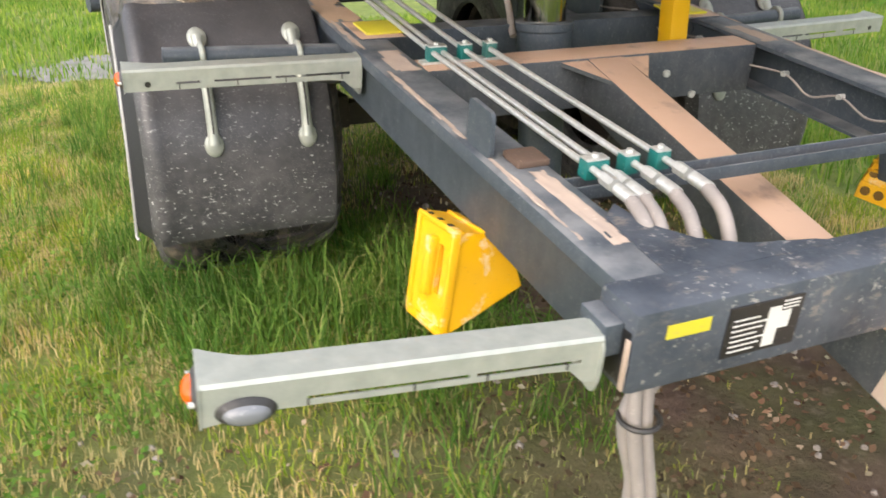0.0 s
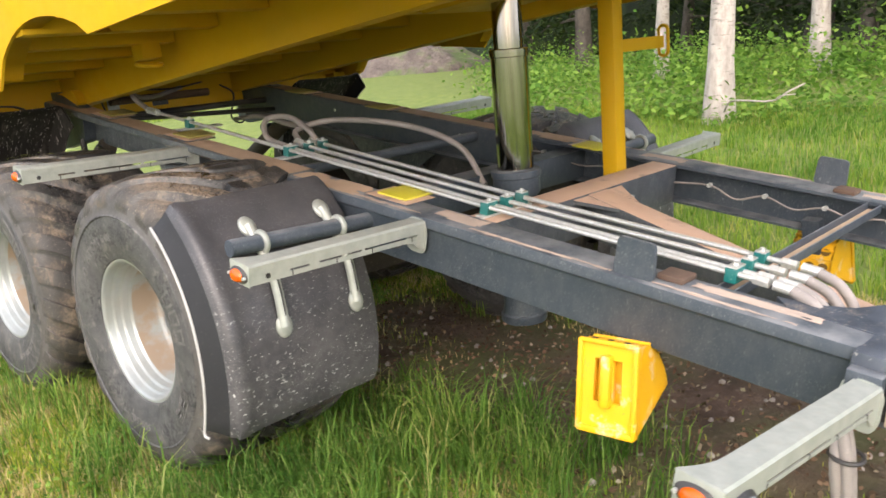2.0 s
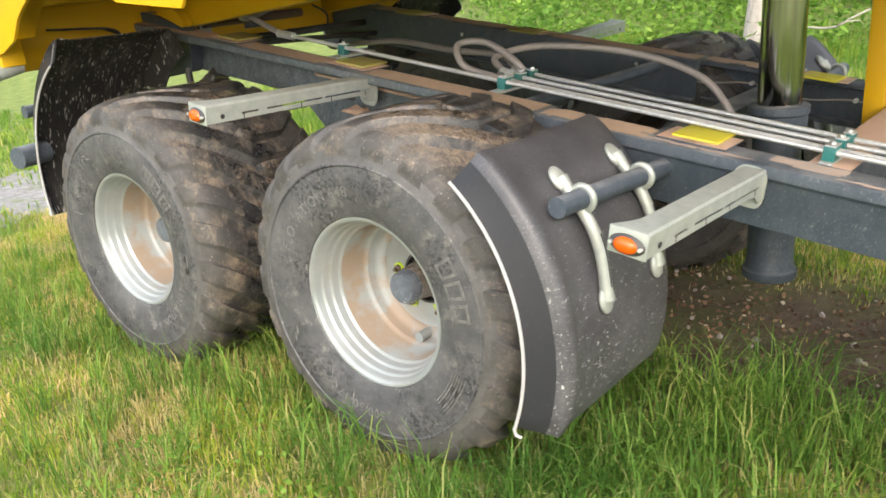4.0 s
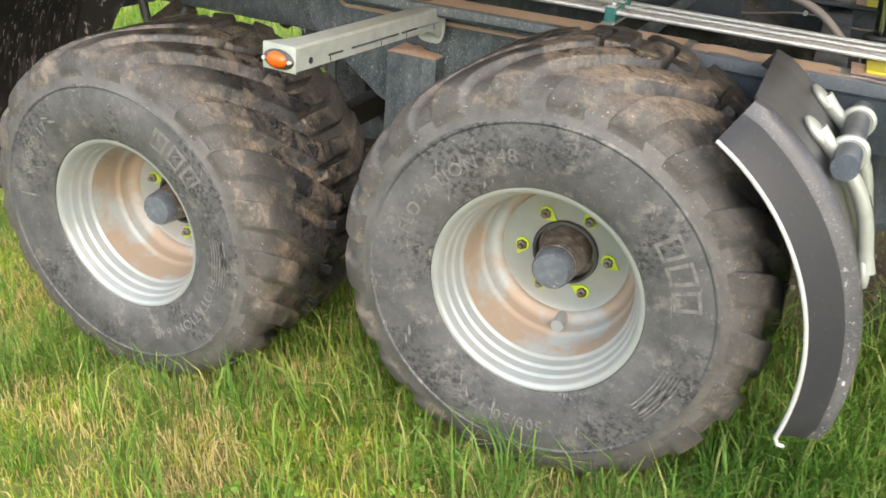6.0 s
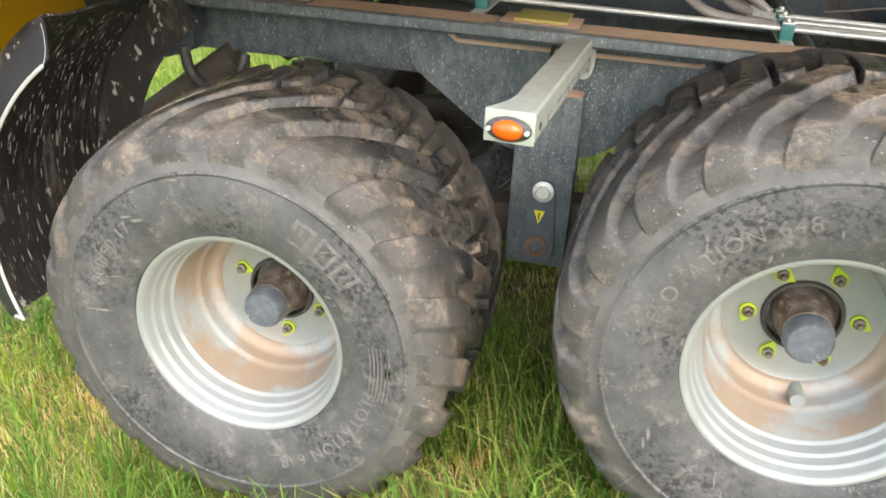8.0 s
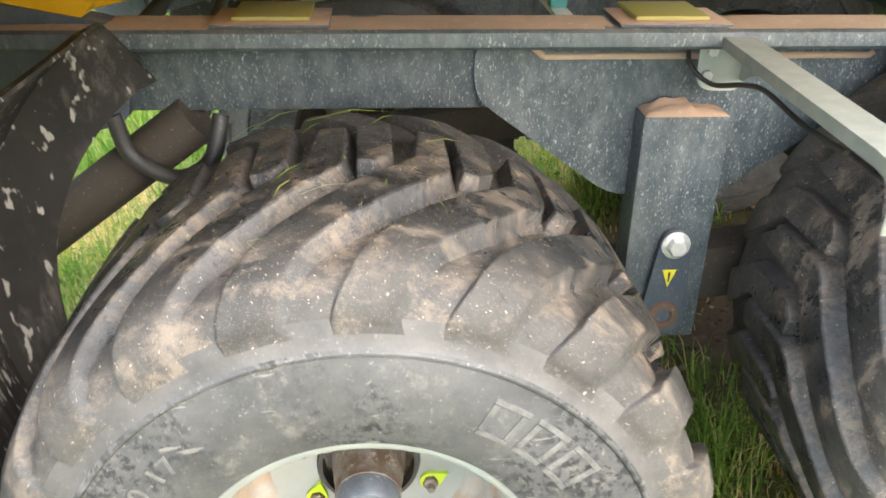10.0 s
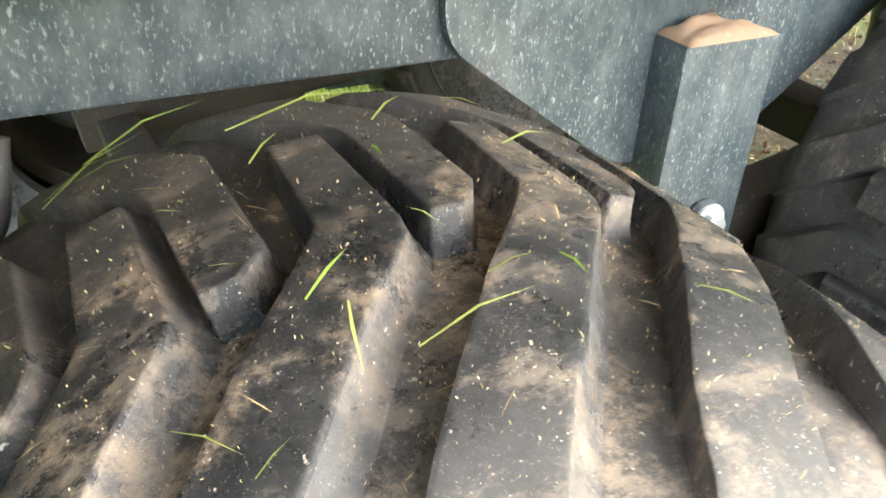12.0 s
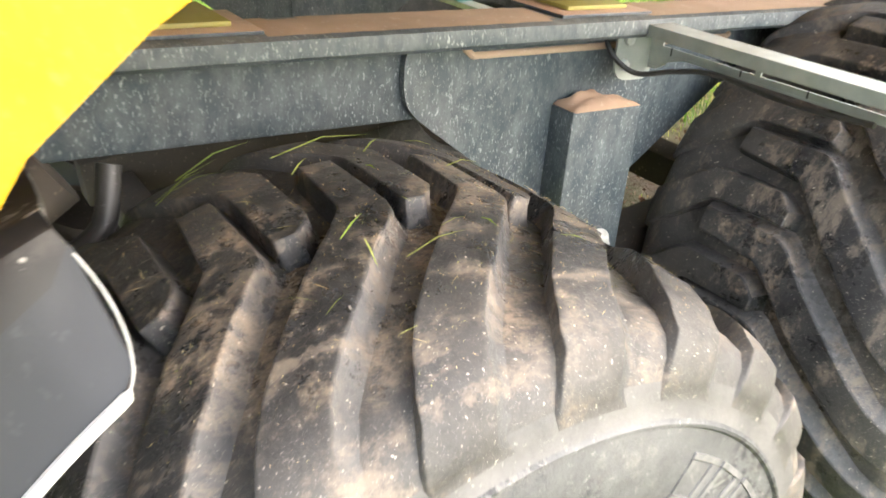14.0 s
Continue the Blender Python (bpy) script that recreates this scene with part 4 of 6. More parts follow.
FRONT = frozen(wheel_meshes(False, [("FLOTATION 648", 0.04, 0.292, -16.6), ("500/50-17", 0.036, 0.3, 100.4)], emblem(-170.6), 94.6, 0.05, True))
REAR = frozen(wheel_meshes(False, [("500/50-17", 0.036, 0.304, 66), ("FLOTATION 648", 0.038, 0.292, -108)], emblem(-62), -32, 0.116))
FAR = frozen(wheel_meshes(True, [], []))
wheel(pose(-XC, 0, 0.446, -85.4), "muddy flotation tyre on a silver-grey rim, mud-caked on top", False, FRONT)
wheel(pose(-XC, 1.122, 0.447, 0), "muddy flotation tyre on a silver-grey rim, grass clippings on top", False, REAR)
wheel(pose(XC, 0, 0.443, 30), "muddy flotation tyre on a silver-grey rim", True, FAR)
wheel(pose(XC, 1.122, 0.445, 75), "muddy flotation tyre on a silver-grey rim", True, FAR)


# ---- lamp arms ----
def lamp_arm(m, far=False, white_lamp=False, length=0.56):
    """A galvanised channel that carries a side lamp. It runs along -X from its foot at the origin."""
    ob = thing("lamp_arm", m, "galvanised steel arm with an amber side lamp on the chassis", "lamp arm", "lamp arms of the trailer")
    f = both if far else (lambda b: b)
    bm = bmesh.new()
    slots = ((0.03, 0.18), (0.19, length - 0.125)) if white_lamp else ((0.03, 0.215), (0.225, length - 0.2), (length - 0.17, length - 0.113))
    stops = sorted({0.0, 0.02, 0.045, 0.08, 0.12, 0.3, length - 0.09, length - 0.065, length - 0.045, length - 0.025, length - 0.01, length} | {d for w in slots for d in w})
    # top sheet, flared at the tip, and front sheet with long slots and a turned lower lip
    rows = []
    for d in stops:
        t = d / length
        back = 0.052 + 0.028 * max(0, (t - 0.86) / 0.14) ** 1.6
        low = (-0.046 if white_lamp else -0.05) - (0.026 if t < 0.04 else 0.026 * max(0, 1 - (t - 0.04) / 0.05)) - (0.014 * max(0, (t - 0.85) / 0.15) if white_lamp else 0)
        rows.append([bm.verts.new((-d, y, z)) for y, z in ((back, -0.018), (back, 0.0), (0.004, 0.001), (0.0, -0.004), (0.0, -0.0315), (0.0, -0.0375), (0.0, low), (0.004, low))])
    for a, b, d0, d1 in zip(rows, rows[1:], stops, stops[1:]):
        for k in range(7):
            if k == 4 and any(u - 1e-6 <= d0 and d1 <= w + 1e-6 for u, w in slots):
                continue
            bm.faces.new((a[k], b[k], b[k + 1], a[k + 1]))
    bmesh.ops.recalc_face_normals(bm, faces=bm.faces[:])
    bmesh.ops.solidify(bm, geom=bm.faces[:], thickness=-0.003)
    bmesh.ops.recalc_face_normals(bm, faces=bm.faces[:])
    part("channel", f(bm), GALV, ob)
    # narrow slits from the slots to the lower edge: black strips for shaded gaps
    for d in (0.05, 0.165, 0.264, length - 0.126) if white_lamp else (0.05, 0.19, 0.306, length - 0.12):
        part("slit", f(boxed(-d - 0.0014, -d + 0.0014, -0.0008, 0.0032, -0.049 if not white_lamp else -0.045, -0.037, bevel=0)), INK_AND_SHADE, ob)
    part("end_plate", f(boxed(-length - 0.003, -length, -0.002, 0.08, -0.062 if white_lamp else -0.053, 0.0, bevel=0.001)), GALV, ob)
    part("foot_plate", f(slab(bmesh.new(), rounded([(-0.006, 0.004), (0.074, 0.004), (0.074, -0.096), (0.004, -0.096), (-0.006, -0.07)], 0.034, 6), -0.004, 0.0)), GALV, ob)
    for y, z in ((0.058, -0.07), (0.054, -0.03)):
        part("bolt", f(tubed([(0, y, z), (-0.012, y, z)], 0.009, 6)), ZINC, ob)
    def oval(x, ry, rz, d, cy=0.04, cz=-0.03):
        bm2 = bmesh.new()
        rings = []
        for u in (0, 0.5, 0.8, 0.95):
            q = math.sqrt(1 - u * u)
            rings.append([bm2.verts.new((x - d * u, cy + ry * q * math.cos(2 * math.pi * k / 24), cz + rz * q * math.sin(2 * math.pi * k / 24))) for k in range(24)])
        for a, b in zip(rings, rings[1:]):
            for k in range(24):
                bm2.faces.new((a[k], a[(k + 1) % 24], b[(k + 1) % 24], b[k]))
        bm2.faces.new(rings[-1])
        bmesh.ops.recalc_face_normals(bm2, faces=bm2.faces[:])
        return bm2
    lamp = part("lamp_base", f(oval(-length - 0.003, 0.038, 0.021, 0.01)), BLACK, ob, "black oval lamp base")
    part("lamp_lens", f(oval(-length - 0.008, 0.026, 0.017, 0.014)), AMBER, lamp, "orange lens")
    for y in (0.009, 0.071):
        part("screw", f(tubed([(-length - 0.006, y, -0.03), (-length - 0.014, y, -0.03)], 0.004, 8)), ZINC, lamp)
    # no opening is cut: a black disc carries the hole's shade
    part("hole", f(tubed([(-length + 0.05, 0.002, -0.034), (-length + 0.05, -0.0012, -0.034)], 0.007, 12)), INK_AND_SHADE, ob)
    if not white_lamp:
        part("cable", f(tubed(curve_pts([(0.02, 0.085, -0.015), (-0.012, 0.09, -0.05), (-0.04, 0.06, -0.075), (-0.09, 0.03, -0.062), (-0.16, 0.022, -0.05), (-0.3, 0.02, -0.055), (-0.42, 0.02, -0.048)], 6), 0.0042, 8)), BLACK, ob, "thin black cable")
    if white_lamp:
        rot = Matrix.Translation((-length + 0.052, -0.001, -0.041)) @ Matrix.Rotation(radians(90), 4, "Z")
        a, b = oval(0, 0.037, 0.021, 0.012, 0, 0), oval(-0.007, 0.029, 0.015, 0.011, 0, 0)
        for q in (a, b):
            bmesh.ops.transform(q, matrix=rot, verts=q.verts[:])
        fl = part("lamp_base", f(a), BLACK, ob)
        part("lamp_lens", f(b), CLEAR, fl, "clear lens")
    return ob


for far in (False, True):
    s = -1 if far else 1
    lamp_arm(CH @ pose(s * -0.562, 0.435, 0.0, 0, s * 0.5, s * -3.2), far, length=0.63)
    lamp_arm(CH @ pose(s * -0.622, -0.835, 0.002, 0, s * 0.5, s * -2.0), far)
    lamp_arm(CH @ pose(s * -0.676, -2.04, -0.027, 0, s * 2.0, s * -5.5), far, True, 0.525)


# ---- fenders ----
def lip_short(a, lip_from):
    """How far the side lip has run out at an angle, 0 to 0.97."""
    if lip_from is None:
        return 0.0
    t = min(1.0, max(0.0, (a - lip_from + 4) / 4))
    return 0.97 * (1 - math.sqrt(max(0.0, 1 - t * t)))


def fender_bm(a0, a1, inner=0.672, outer=1.15, R=0.57, n=40, lip_from=None, drop=0.05):
    """A curved fender round the X axis from a0 to a1 degrees (from the rear horizontal, anticlockwise seen from the near side)."""
    bm = bmesh.new()
    rows = []
    section = [(-inner + 0.02, R - drop), (-inner + 0.006, R - 0.03), (-inner, R - 0.004), (-inner - 0.015, R + 0.002), (-0.78, R), (-0.92, R), (-outer + 0.085, R), (-outer + 0.06, R + 0.002), (-outer + 0.042, R + 0.007), (-outer + 0.026, R + 0.0095), (-outer + 0.011, R + 0.006), (-outer + 0.002, R - 0.004), (-outer - 0.003, R - 0.018), (-outer - 0.009, R - 0.04), (-outer - 0.028, R - 0.078)]
    for i in range(n + 1):
        a = radians(a0 + (a1 - a0) * i / n)
        end = min(i, n - i) / n
        k = 0.006 * max(0, 1 - end / 0.05)
        short = lip_short(math.degrees(a), lip_from)
        row = []
        for j, (x, r) in enumerate(section):
            if j > 11:
                x -= 0.019 * (i / n) * (j - 11) / 3 if n == 40 and lip_from is None else 0
                x, r = section[11][0] + (x - section[11][0]) * (1 - short), section[11][1] + (r - section[11][1]) * (1 - short)
            row.append(bm.verts.new((x + (k if j > 10 else 0), (r - k) * math.cos(a), (r - k) * math.sin(a))))
        rows.append(row)
    for a, b in zip(rows, rows[1:]):
        for j in range(len(section) - 1):
            bm.faces.new((a[j], a[j + 1], b[j + 1], b[j])).material_index = 1 if j > 11 else 0
    bmesh.ops.recalc_face_normals(bm, faces=bm.faces[:])
    bmesh.ops.solidify(bm, geom=bm.faces[:], thickness=0.005)
    return bm


def edge_trim(a0, a1, outer=1.15, R=0.57, r=0.004, lip_from=None):
    a0 = lip_from if lip_from else a0
    pts = []
    for i in range(16 if lip_from else 0):
        a = a0 - 4 * (i / 15) ** 2
        q = lip_short(a, lip_from)
        rr = R - 0.078 + 0.068 * q
        pts.append((-outer - 0.029 + 0.03 * q, rr * math.cos(radians(a)), rr * math.sin(radians(a))))
    a0 = a0 - 4.2 if lip_from else a0
    pts += [(-outer - 0.029 - (0.019 * i / 40 if not lip_from else 0), (R - 0.078) * math.cos(radians(a0 + (a1 - a0) * i / 40)), (R - 0.078) * math.sin(radians(a0 + (a1 - a0) * i / 40))) for i in range(41)]
    tail = radians(a1)
    more = 0 if lip_from else 0.018
    pts += [(-outer - 0.031 - more, (R - 0.07) * math.cos(tail + 0.02), (R - 0.07) * math.sin(tail + 0.02)), (-outer - 0.026 - more, (R - 0.058) * math.cos(tail + 0.022), (R - 0.058) * math.sin(tail + 0.022))]
    return tubed(pts, r, 8, radii=[r * (0.16 if lip_from and i < 14 else 1.0) for i in range(len(pts))])


def fender(m, a0, a1, far, material, label, straps, group, outer=1.15, lip_from=None):
    ob = thing("fender", m, label, "fender", group)
    f = both if far else (lambda b: b)
    part("shell", f(fender_bm(a0, a1, outer=outer, lip_from=lip_from, inner=0.64 if straps else 0.65, drop=0.05 if straps else 0.11)), [material, FENDER_SIDE], ob)
    part("edge_trim", f(edge_trim(a0, a1, outer=outer, lip_from=lip_from)), WHITE, ob, "white edge trim")
    if straps:
        for x in (-0.972, -0.717):
            pts = []
            for i in range(11):
                a = radians(142 + (171 - 142) * i / 10)
                lift = 0.012 + 0.014 * math.sin(math.pi * i / 10) ** 2
                pts.append((x, (0.57 + lift) * math.cos(a), (0.57 + lift) * math.sin(a)))
            part("strap_bar", f(tubed(pts, 0.012, 10, radii=[0.018, 0.015] + [0.0145] * 7 + [0.015, 0.018])), GALV, ob, "galvanised strap bar")
            # slot line of the bar as a black rod, its shade put into colour
            groove = [Vector(q) + Vector((0, q[1], q[2])).normalized() * 0.0125 for q in pts[5:10]]
            part("groove", f(tubed(groove, 0.0032, 6)), INK_AND_SHADE, ob)
            for q in (pts[0], pts[-1]):
                bm = bmesh.new()
                bmesh.ops.create_icosphere(bm, subdivisions=3, radius=1)
                away = Vector((0, q[1], q[2])).normalized()
                paddle = Matrix.Translation(Vector(q) + away * -0.004) @ away.to_track_quat("Z", "X").to_matrix().to_4x4() @ Matrix.Diagonal((0.033, 0.026, 0.012, 1))
                bmesh.ops.transform(bm, matrix=paddle, verts=bm.verts[:])
                part("strap_end", f(bm), GALV, ob)
            c = Vector((x, -0.535 - 0.0515 * (x + 0.585), 0.305 - 0.035 * (x + 0.585)))
            part("pipe_clamp", f(tubed([c + Vector((0, 0.0275 * math.cos(t), 0.0275 * math.sin(t))) for t in [radians(360 * j / 20) for j in range(21)]], 0.0085, 8)), GALV, ob)
        part("carrier_pipe", f(tubed([(-0.585, -0.535, 0.305), (-1.07, -0.51, 0.322)], 0.0235, 20)), DARK, ob, "dark grey carrier pipe")
    else:
        part("carrier_pipe", f(tubed([(-0.61, 0.585, 0.25), (-1.1, 0.585, 0.25)], 0.0235, 20)), DARK, ob)
    return ob


for far in (False, True):
    fender(pose(0, -0.035, 0.443), 129, 199.3, far, FENDER, "black plastic fender with white edge trim, splashed with pale mud", True, "fenders of the trailer", 1.148)
    fender(pose(0, 1.15, 0.60), 64, -15, far, FENDER_IN, "black plastic fender with a mud-streaked inside and white edge trim", False, "fenders of the trailer", 1.105, 64)


# ---- wheel chocks on their holders ----
def chock(far):
    ob = thing("wheel_chock", CH @ pose(0, 0, 0), "yellow plastic wheel chock with pale scuffs, hung under the rail", "wheel chock", "wheel chocks of the trailer")
    f = both if far else (lambda b: b)
    m = CH.inverted() @ Matrix.Translation((-0.685, -1.445, 0.449)) @ Matrix.Rotation(radians(5), 4, "Z") @ Matrix.Rotation(radians(9.4), 4, "Y")
    w, h = 0.072, 0.107  # half width (along the rail), half height
    bm = bmesh.new()
    # back plate with a handle opening between two slots, in the plane x = 0
    cells_y, cells_z = [-w, -0.034, -0.014, 0.014, 0.034, w], [-h, -0.035, 0.065, h]
    for i in range(5):
        for k in range(3):
            if k == 1 and i in (1, 3):
                continue
            box(bm, -0.008, 0.004, cells_y[i], cells_y[i + 1], cells_z[k], cells_z[k + 1])
    bmesh.ops.remove_doubles(bm, verts=bm.verts[:], dist=0.0005)
    inner = [g for g in bm.faces if len([e for e in g.edges if len(e.link_faces) > 2]) == 4]
    bmesh.ops.delete(bm, geom=inner, context="FACES")
    back = boxed(0.016, 0.022, -w + 0.004, w - 0.004, -0.045, 0.075, bevel=0)
    bmesh.ops.transform(back, matrix=m, verts=back.verts[:])
    part("inner_plate", f(back), CHOCK, ob)
    # rim of the plate
    for y0, y1, z0, z1 in ((-w - 0.004, -w + 0.008, -h, h), (w - 0.008, w + 0.004, -h, h), (-w, w, h - 0.008, h + 0.004), (-w, w, -h - 0.004, -h + 0.012)):
        edge = boxed(-0.016, 0.004, y0, y1, z0, z1, bevel=0.003)
        bmesh.ops.transform(edge, matrix=m, verts=edge.verts[:])
        part("plate_edge", f(edge), CHOCK, ob)
    # handle
    grip = boxed(-0.028, -0.004, -0.013, 0.013, -0.045, 0.078, bevel=0.009)
    bmesh.ops.transform(grip, matrix=m, verts=grip.verts[:])
    # side cheeks and the curved tread face
    for y in (-w, w - 0.006):
        a = [bm.verts.new((x, y, z)) for x, z in ((0.002, -h), (0.002, h), (0.06, 0.1), (0.105, 0.07), (0.14, 0.03), (0.161, -0.01))]
        b = [bm.verts.new(v.co + Vector((0, 0.006, 0))) for v in a]
        bm.faces.new(a), bm.faces.new(b[::-1])
        for k in range(6):
            bm.faces.new((a[k], b[k], b[(k + 1) % 6], a[(k + 1) % 6]))
    prof = [(0.004, h), (0.06, 0.1), (0.105, 0.07), (0.14, 0.03), (0.161, -0.01), (0.002, -h)]
    for (xa, za), (xb, zb) in zip(prof, prof[1:]):
        q = [bm.verts.new((xx, yy, zz)) for xx, zz, yy in ((xa, za, -w), (xb, zb, -w), (xb, zb, w), (xa, za, w))]
        bm.faces.new(q)
    for k in range(7):
        rib = boxed(0.05 + 0.016 * k, 0.058 + 0.016 * k, -w, w, 0.098 - 0.002 * k - 0.0026 * k * k, 0.107 - 0.002 * k - 0.0026 * k * k, bevel=0.003)
        bmesh.ops.transform(rib, matrix=m, verts=rib.verts[:])
        part("rib", f(rib), CHOCK, ob)
    bmesh.ops.recalc_face_normals(bm, faces=bm.faces[:])
    bmesh.ops.transform(bm, matrix=m, verts=bm.verts[:])
    part("body", f(bm), CHOCK, ob)
    part("handle", f(grip), CHOCK, ob)
    # oval holes in the tread face: shallow caps, the holes' shade in their brown
    for (xa, za), (xb, zb) in zip(prof[1:4], prof[2:5]):
        along = Vector((xb - xa, 0, zb - za)).normalized()
        up = Vector((-along.z, 0, along.x))
        for y in (-0.045, 0.0, 0.045):
            hole = bmesh.new()
            c = Vector(((xa + xb) / 2, y, (za + zb) / 2)) + up * 0.0012
            ring = [hole.verts.new(c + along * 0.012 * math.cos(t) + Vector((0, 0.016 * math.sin(t), 0))) for t in [2 * math.pi * k / 16 for k in range(16)]]
            foot = [hole.verts.new(v.co - up * 0.006) for v in ring]
            hole.faces.new(ring)
            for k in range(16):
                hole.faces.new((ring[k], foot[k], foot[(k + 1) % 16], ring[(k + 1) % 16]))
            bmesh.ops.recalc_face_normals(hole, faces=hole.faces[:])
            bmesh.ops.transform(hole, matrix=m, verts=hole.verts[:])
            part("hole", f(hole), HOLE, ob, "oval hole with its shade painted brown")
    # vent slots in the top edge: black plates in place of shaded openings
    for y in (-0.05, -0.01, 0.03, 0.055):
        q = boxed(-0.013, -0.002, y, y + 0.012, h + 0.0035, h + 0.0052, bevel=0)
        bmesh.ops.transform(q, matrix=m, verts=q.verts[:])
        part("slot", f(q), INK_AND_SHADE, ob)
    hold = boxed(0.09, 0.13, -0.03, 0.03, -0.02, 0.16, bevel=0.006)
    bmesh.ops.transform(hold, matrix=m, verts=hold.verts[:])
    part("holder", f(hold), DARK, ob, "dark grey steel holder")
    return ob


chock(False)
chock(True)


# ---- lifting cylinder ----
cyl = thing("lifting_cylinder", pose(0, -0.648, 0), "polished telescopic hydraulic cylinder in a dark grey barrel", "hydraulic cylinder")
def turned(profile, n=40):
    bm, rings = lathe(bmesh.new(), profile, n)
    bmesh.ops.transform(bm, matrix=Matrix.Rotation(radians(-90), 4, "Y"), verts=bm.verts[:])
    bmesh.ops.recalc_face_normals(bm, faces=bm.faces[:])
    return bm
part("barrel", turned([(0.27, 0.0), (0.27, 0.076), (0.277, 0.081), (0.298, 0.081), (0.303, 0.074), (0.33, 0.069), (0.77, 0.069), (0.775, 0.0)]), DARK, cyl)
part("collar", turned([(0.72, 0.072), (0.73, 0.08), (0.78, 0.081), (0.786, 0.086), (0.806, 0.086), (0.81, 0.08), (0.81, 0.06)]), DARK, cyl)
part("lower_stage", turned([(0.8, 0.062), (1.18, 0.062), (1.182, 0.066), (1.205, 0.066), (1.208, 0.06), (1.208, 0.05)]), CHROME, cyl)
part("upper_stage", turned([(1.2, 0.05), (1.47, 0.05), (1.47, 0.0)]), CHROME, cyl)

# ---- yellow safety prop with its catch ----
prop = thing("safety_prop", CH @ pose(0.315, -0.845, 0, -7.69), "yellow painted square safety prop, paint scuffed, on the cross beam", "safety prop")
part("tube", boxed(-0.03, 0.03, -0.03, 0.03, -0.13, 0.62, bevel=0.006), YELLOW, prop)
part("arm", boxed(0.025, 0.34, -0.01, 0.01, 0.395, 0.438, bevel=0.003), YELLOW, prop)
loop = [(0.352, 0.019 * math.sin(t), 0.42 + (0.036 if math.cos(t) > 0 else -0.036) + 0.019 * math.cos(t)) for t in [2 * math.pi * k / 24 for k in range(25)]]
part("ring", tubed([(0.352, p[1], p[2]) for p in loop], 0.006, 8), YELLOW, prop)


# ---- hydraulic lines ----
lines = thing("hydraulic_lines", CH, "zinc hydraulic pipes in green clamps with dusty rubber hoses", "hydraulic pipes")
runs = {-0.472: 1.05, -0.447: 0.05, -0.385: 0.06, -0.318: 0.04}
for x, end in runs.items():
    part("pipe", tubed([(x, -1.72, 0.034), (x, -0.9, 0.034), (x + 0.03, 0.03, 0.036)] + ([(x + 0.05, end, 0.04)] if end > 0.2 else [(x + 0.032, end + 0.05, 0.036)]), 0.0068, 12), ZINC, lines, "zinc-plated pipe")
    part("fitting", tubed([(x, -1.7, 0.034), (x, -1.735, 0.033)], 0.0125, 6), ZINC, lines)
    part("fitting", tubed([(x, -1.745, 0.033), (x + 0.002, -1.79, 0.03)], 0.0122, 12), ZINC, lines)
clamps = [(-0.46, -1.65, 0.056), (-0.388, -1.65, 0.036), (-0.32, -1.65, 0.036), (-0.46, -0.925, 0.056), (-0.383, -0.925, 0.036), (-0.314, -0.925, 0.036), (-0.43, 0.03, 0.056), (-0.35, 0.03, 0.036), (-0.285, 0.03, 0.036), (-0.425, 0.72, 0.036)]
for x, y, w in clamps:
    c = part("clamp", boxed(x - w * 0.42, x + w * 0.42, y - 0.0145, y + 0.0145, 0.012, 0.047, bevel=0.003), GREEN, lines, "green plastic clamp")
    part("clamp_plate", boxed(x - w * 0.42, x + w * 0.42, y - 0.013, y + 0.013, 0.047, 0.0505, bevel=0.001), ZINC, c)
    part("clamp_bolt", tubed([(x, y, 0.05), (x, y, 0.057)], 0.0065, 6), ZINC, c)
for y in (-0.925, 0.03, 0.72):
    part("clamp_rail", boxed(-0.5, -0.28, y - 0.015, y + 0.015, 0.004, 0.012, bevel=0.001), ZINC, lines)
# hoses that drop over the front beam's inside and hang to the grass
for k, x in enumerate(runs):
    hang = [(x, -1.785, 0.03), (x - 0.005, -1.84, 0.01), (x - 0.012, -1.885, -0.05), (x - 0.03, -1.91, -0.14), (-0.535 + 0.022 * (k % 2), -1.965 + 0.02 * (k // 2), -0.26), (-0.515 + 0.022 * (k % 2), -1.985 + 0.02 * (k // 2), -0.4),
            (-0.49 + 0.024 * (k % 2), -2.0 + 0.024 * (k // 2), -0.52), (-0.42 + 0.03 * k, -2.03 - 0.03 * k, -0.585), (-0.25, -2.1 - 0.04 * k, -0.59)]
    part("hose", tubed(curve_pts(hang, 8), 0.0125, 12), HOSE, lines, "dusty rubber hose")
part("hose_tie", tubed([(-0.524 + 0.034 * math.cos(t), -1.965 + 0.034 * math.sin(t), -0.27) for t in [2 * math.pi * j / 16 for j in range(17)]], 0.005, 6), BLACK, lines)
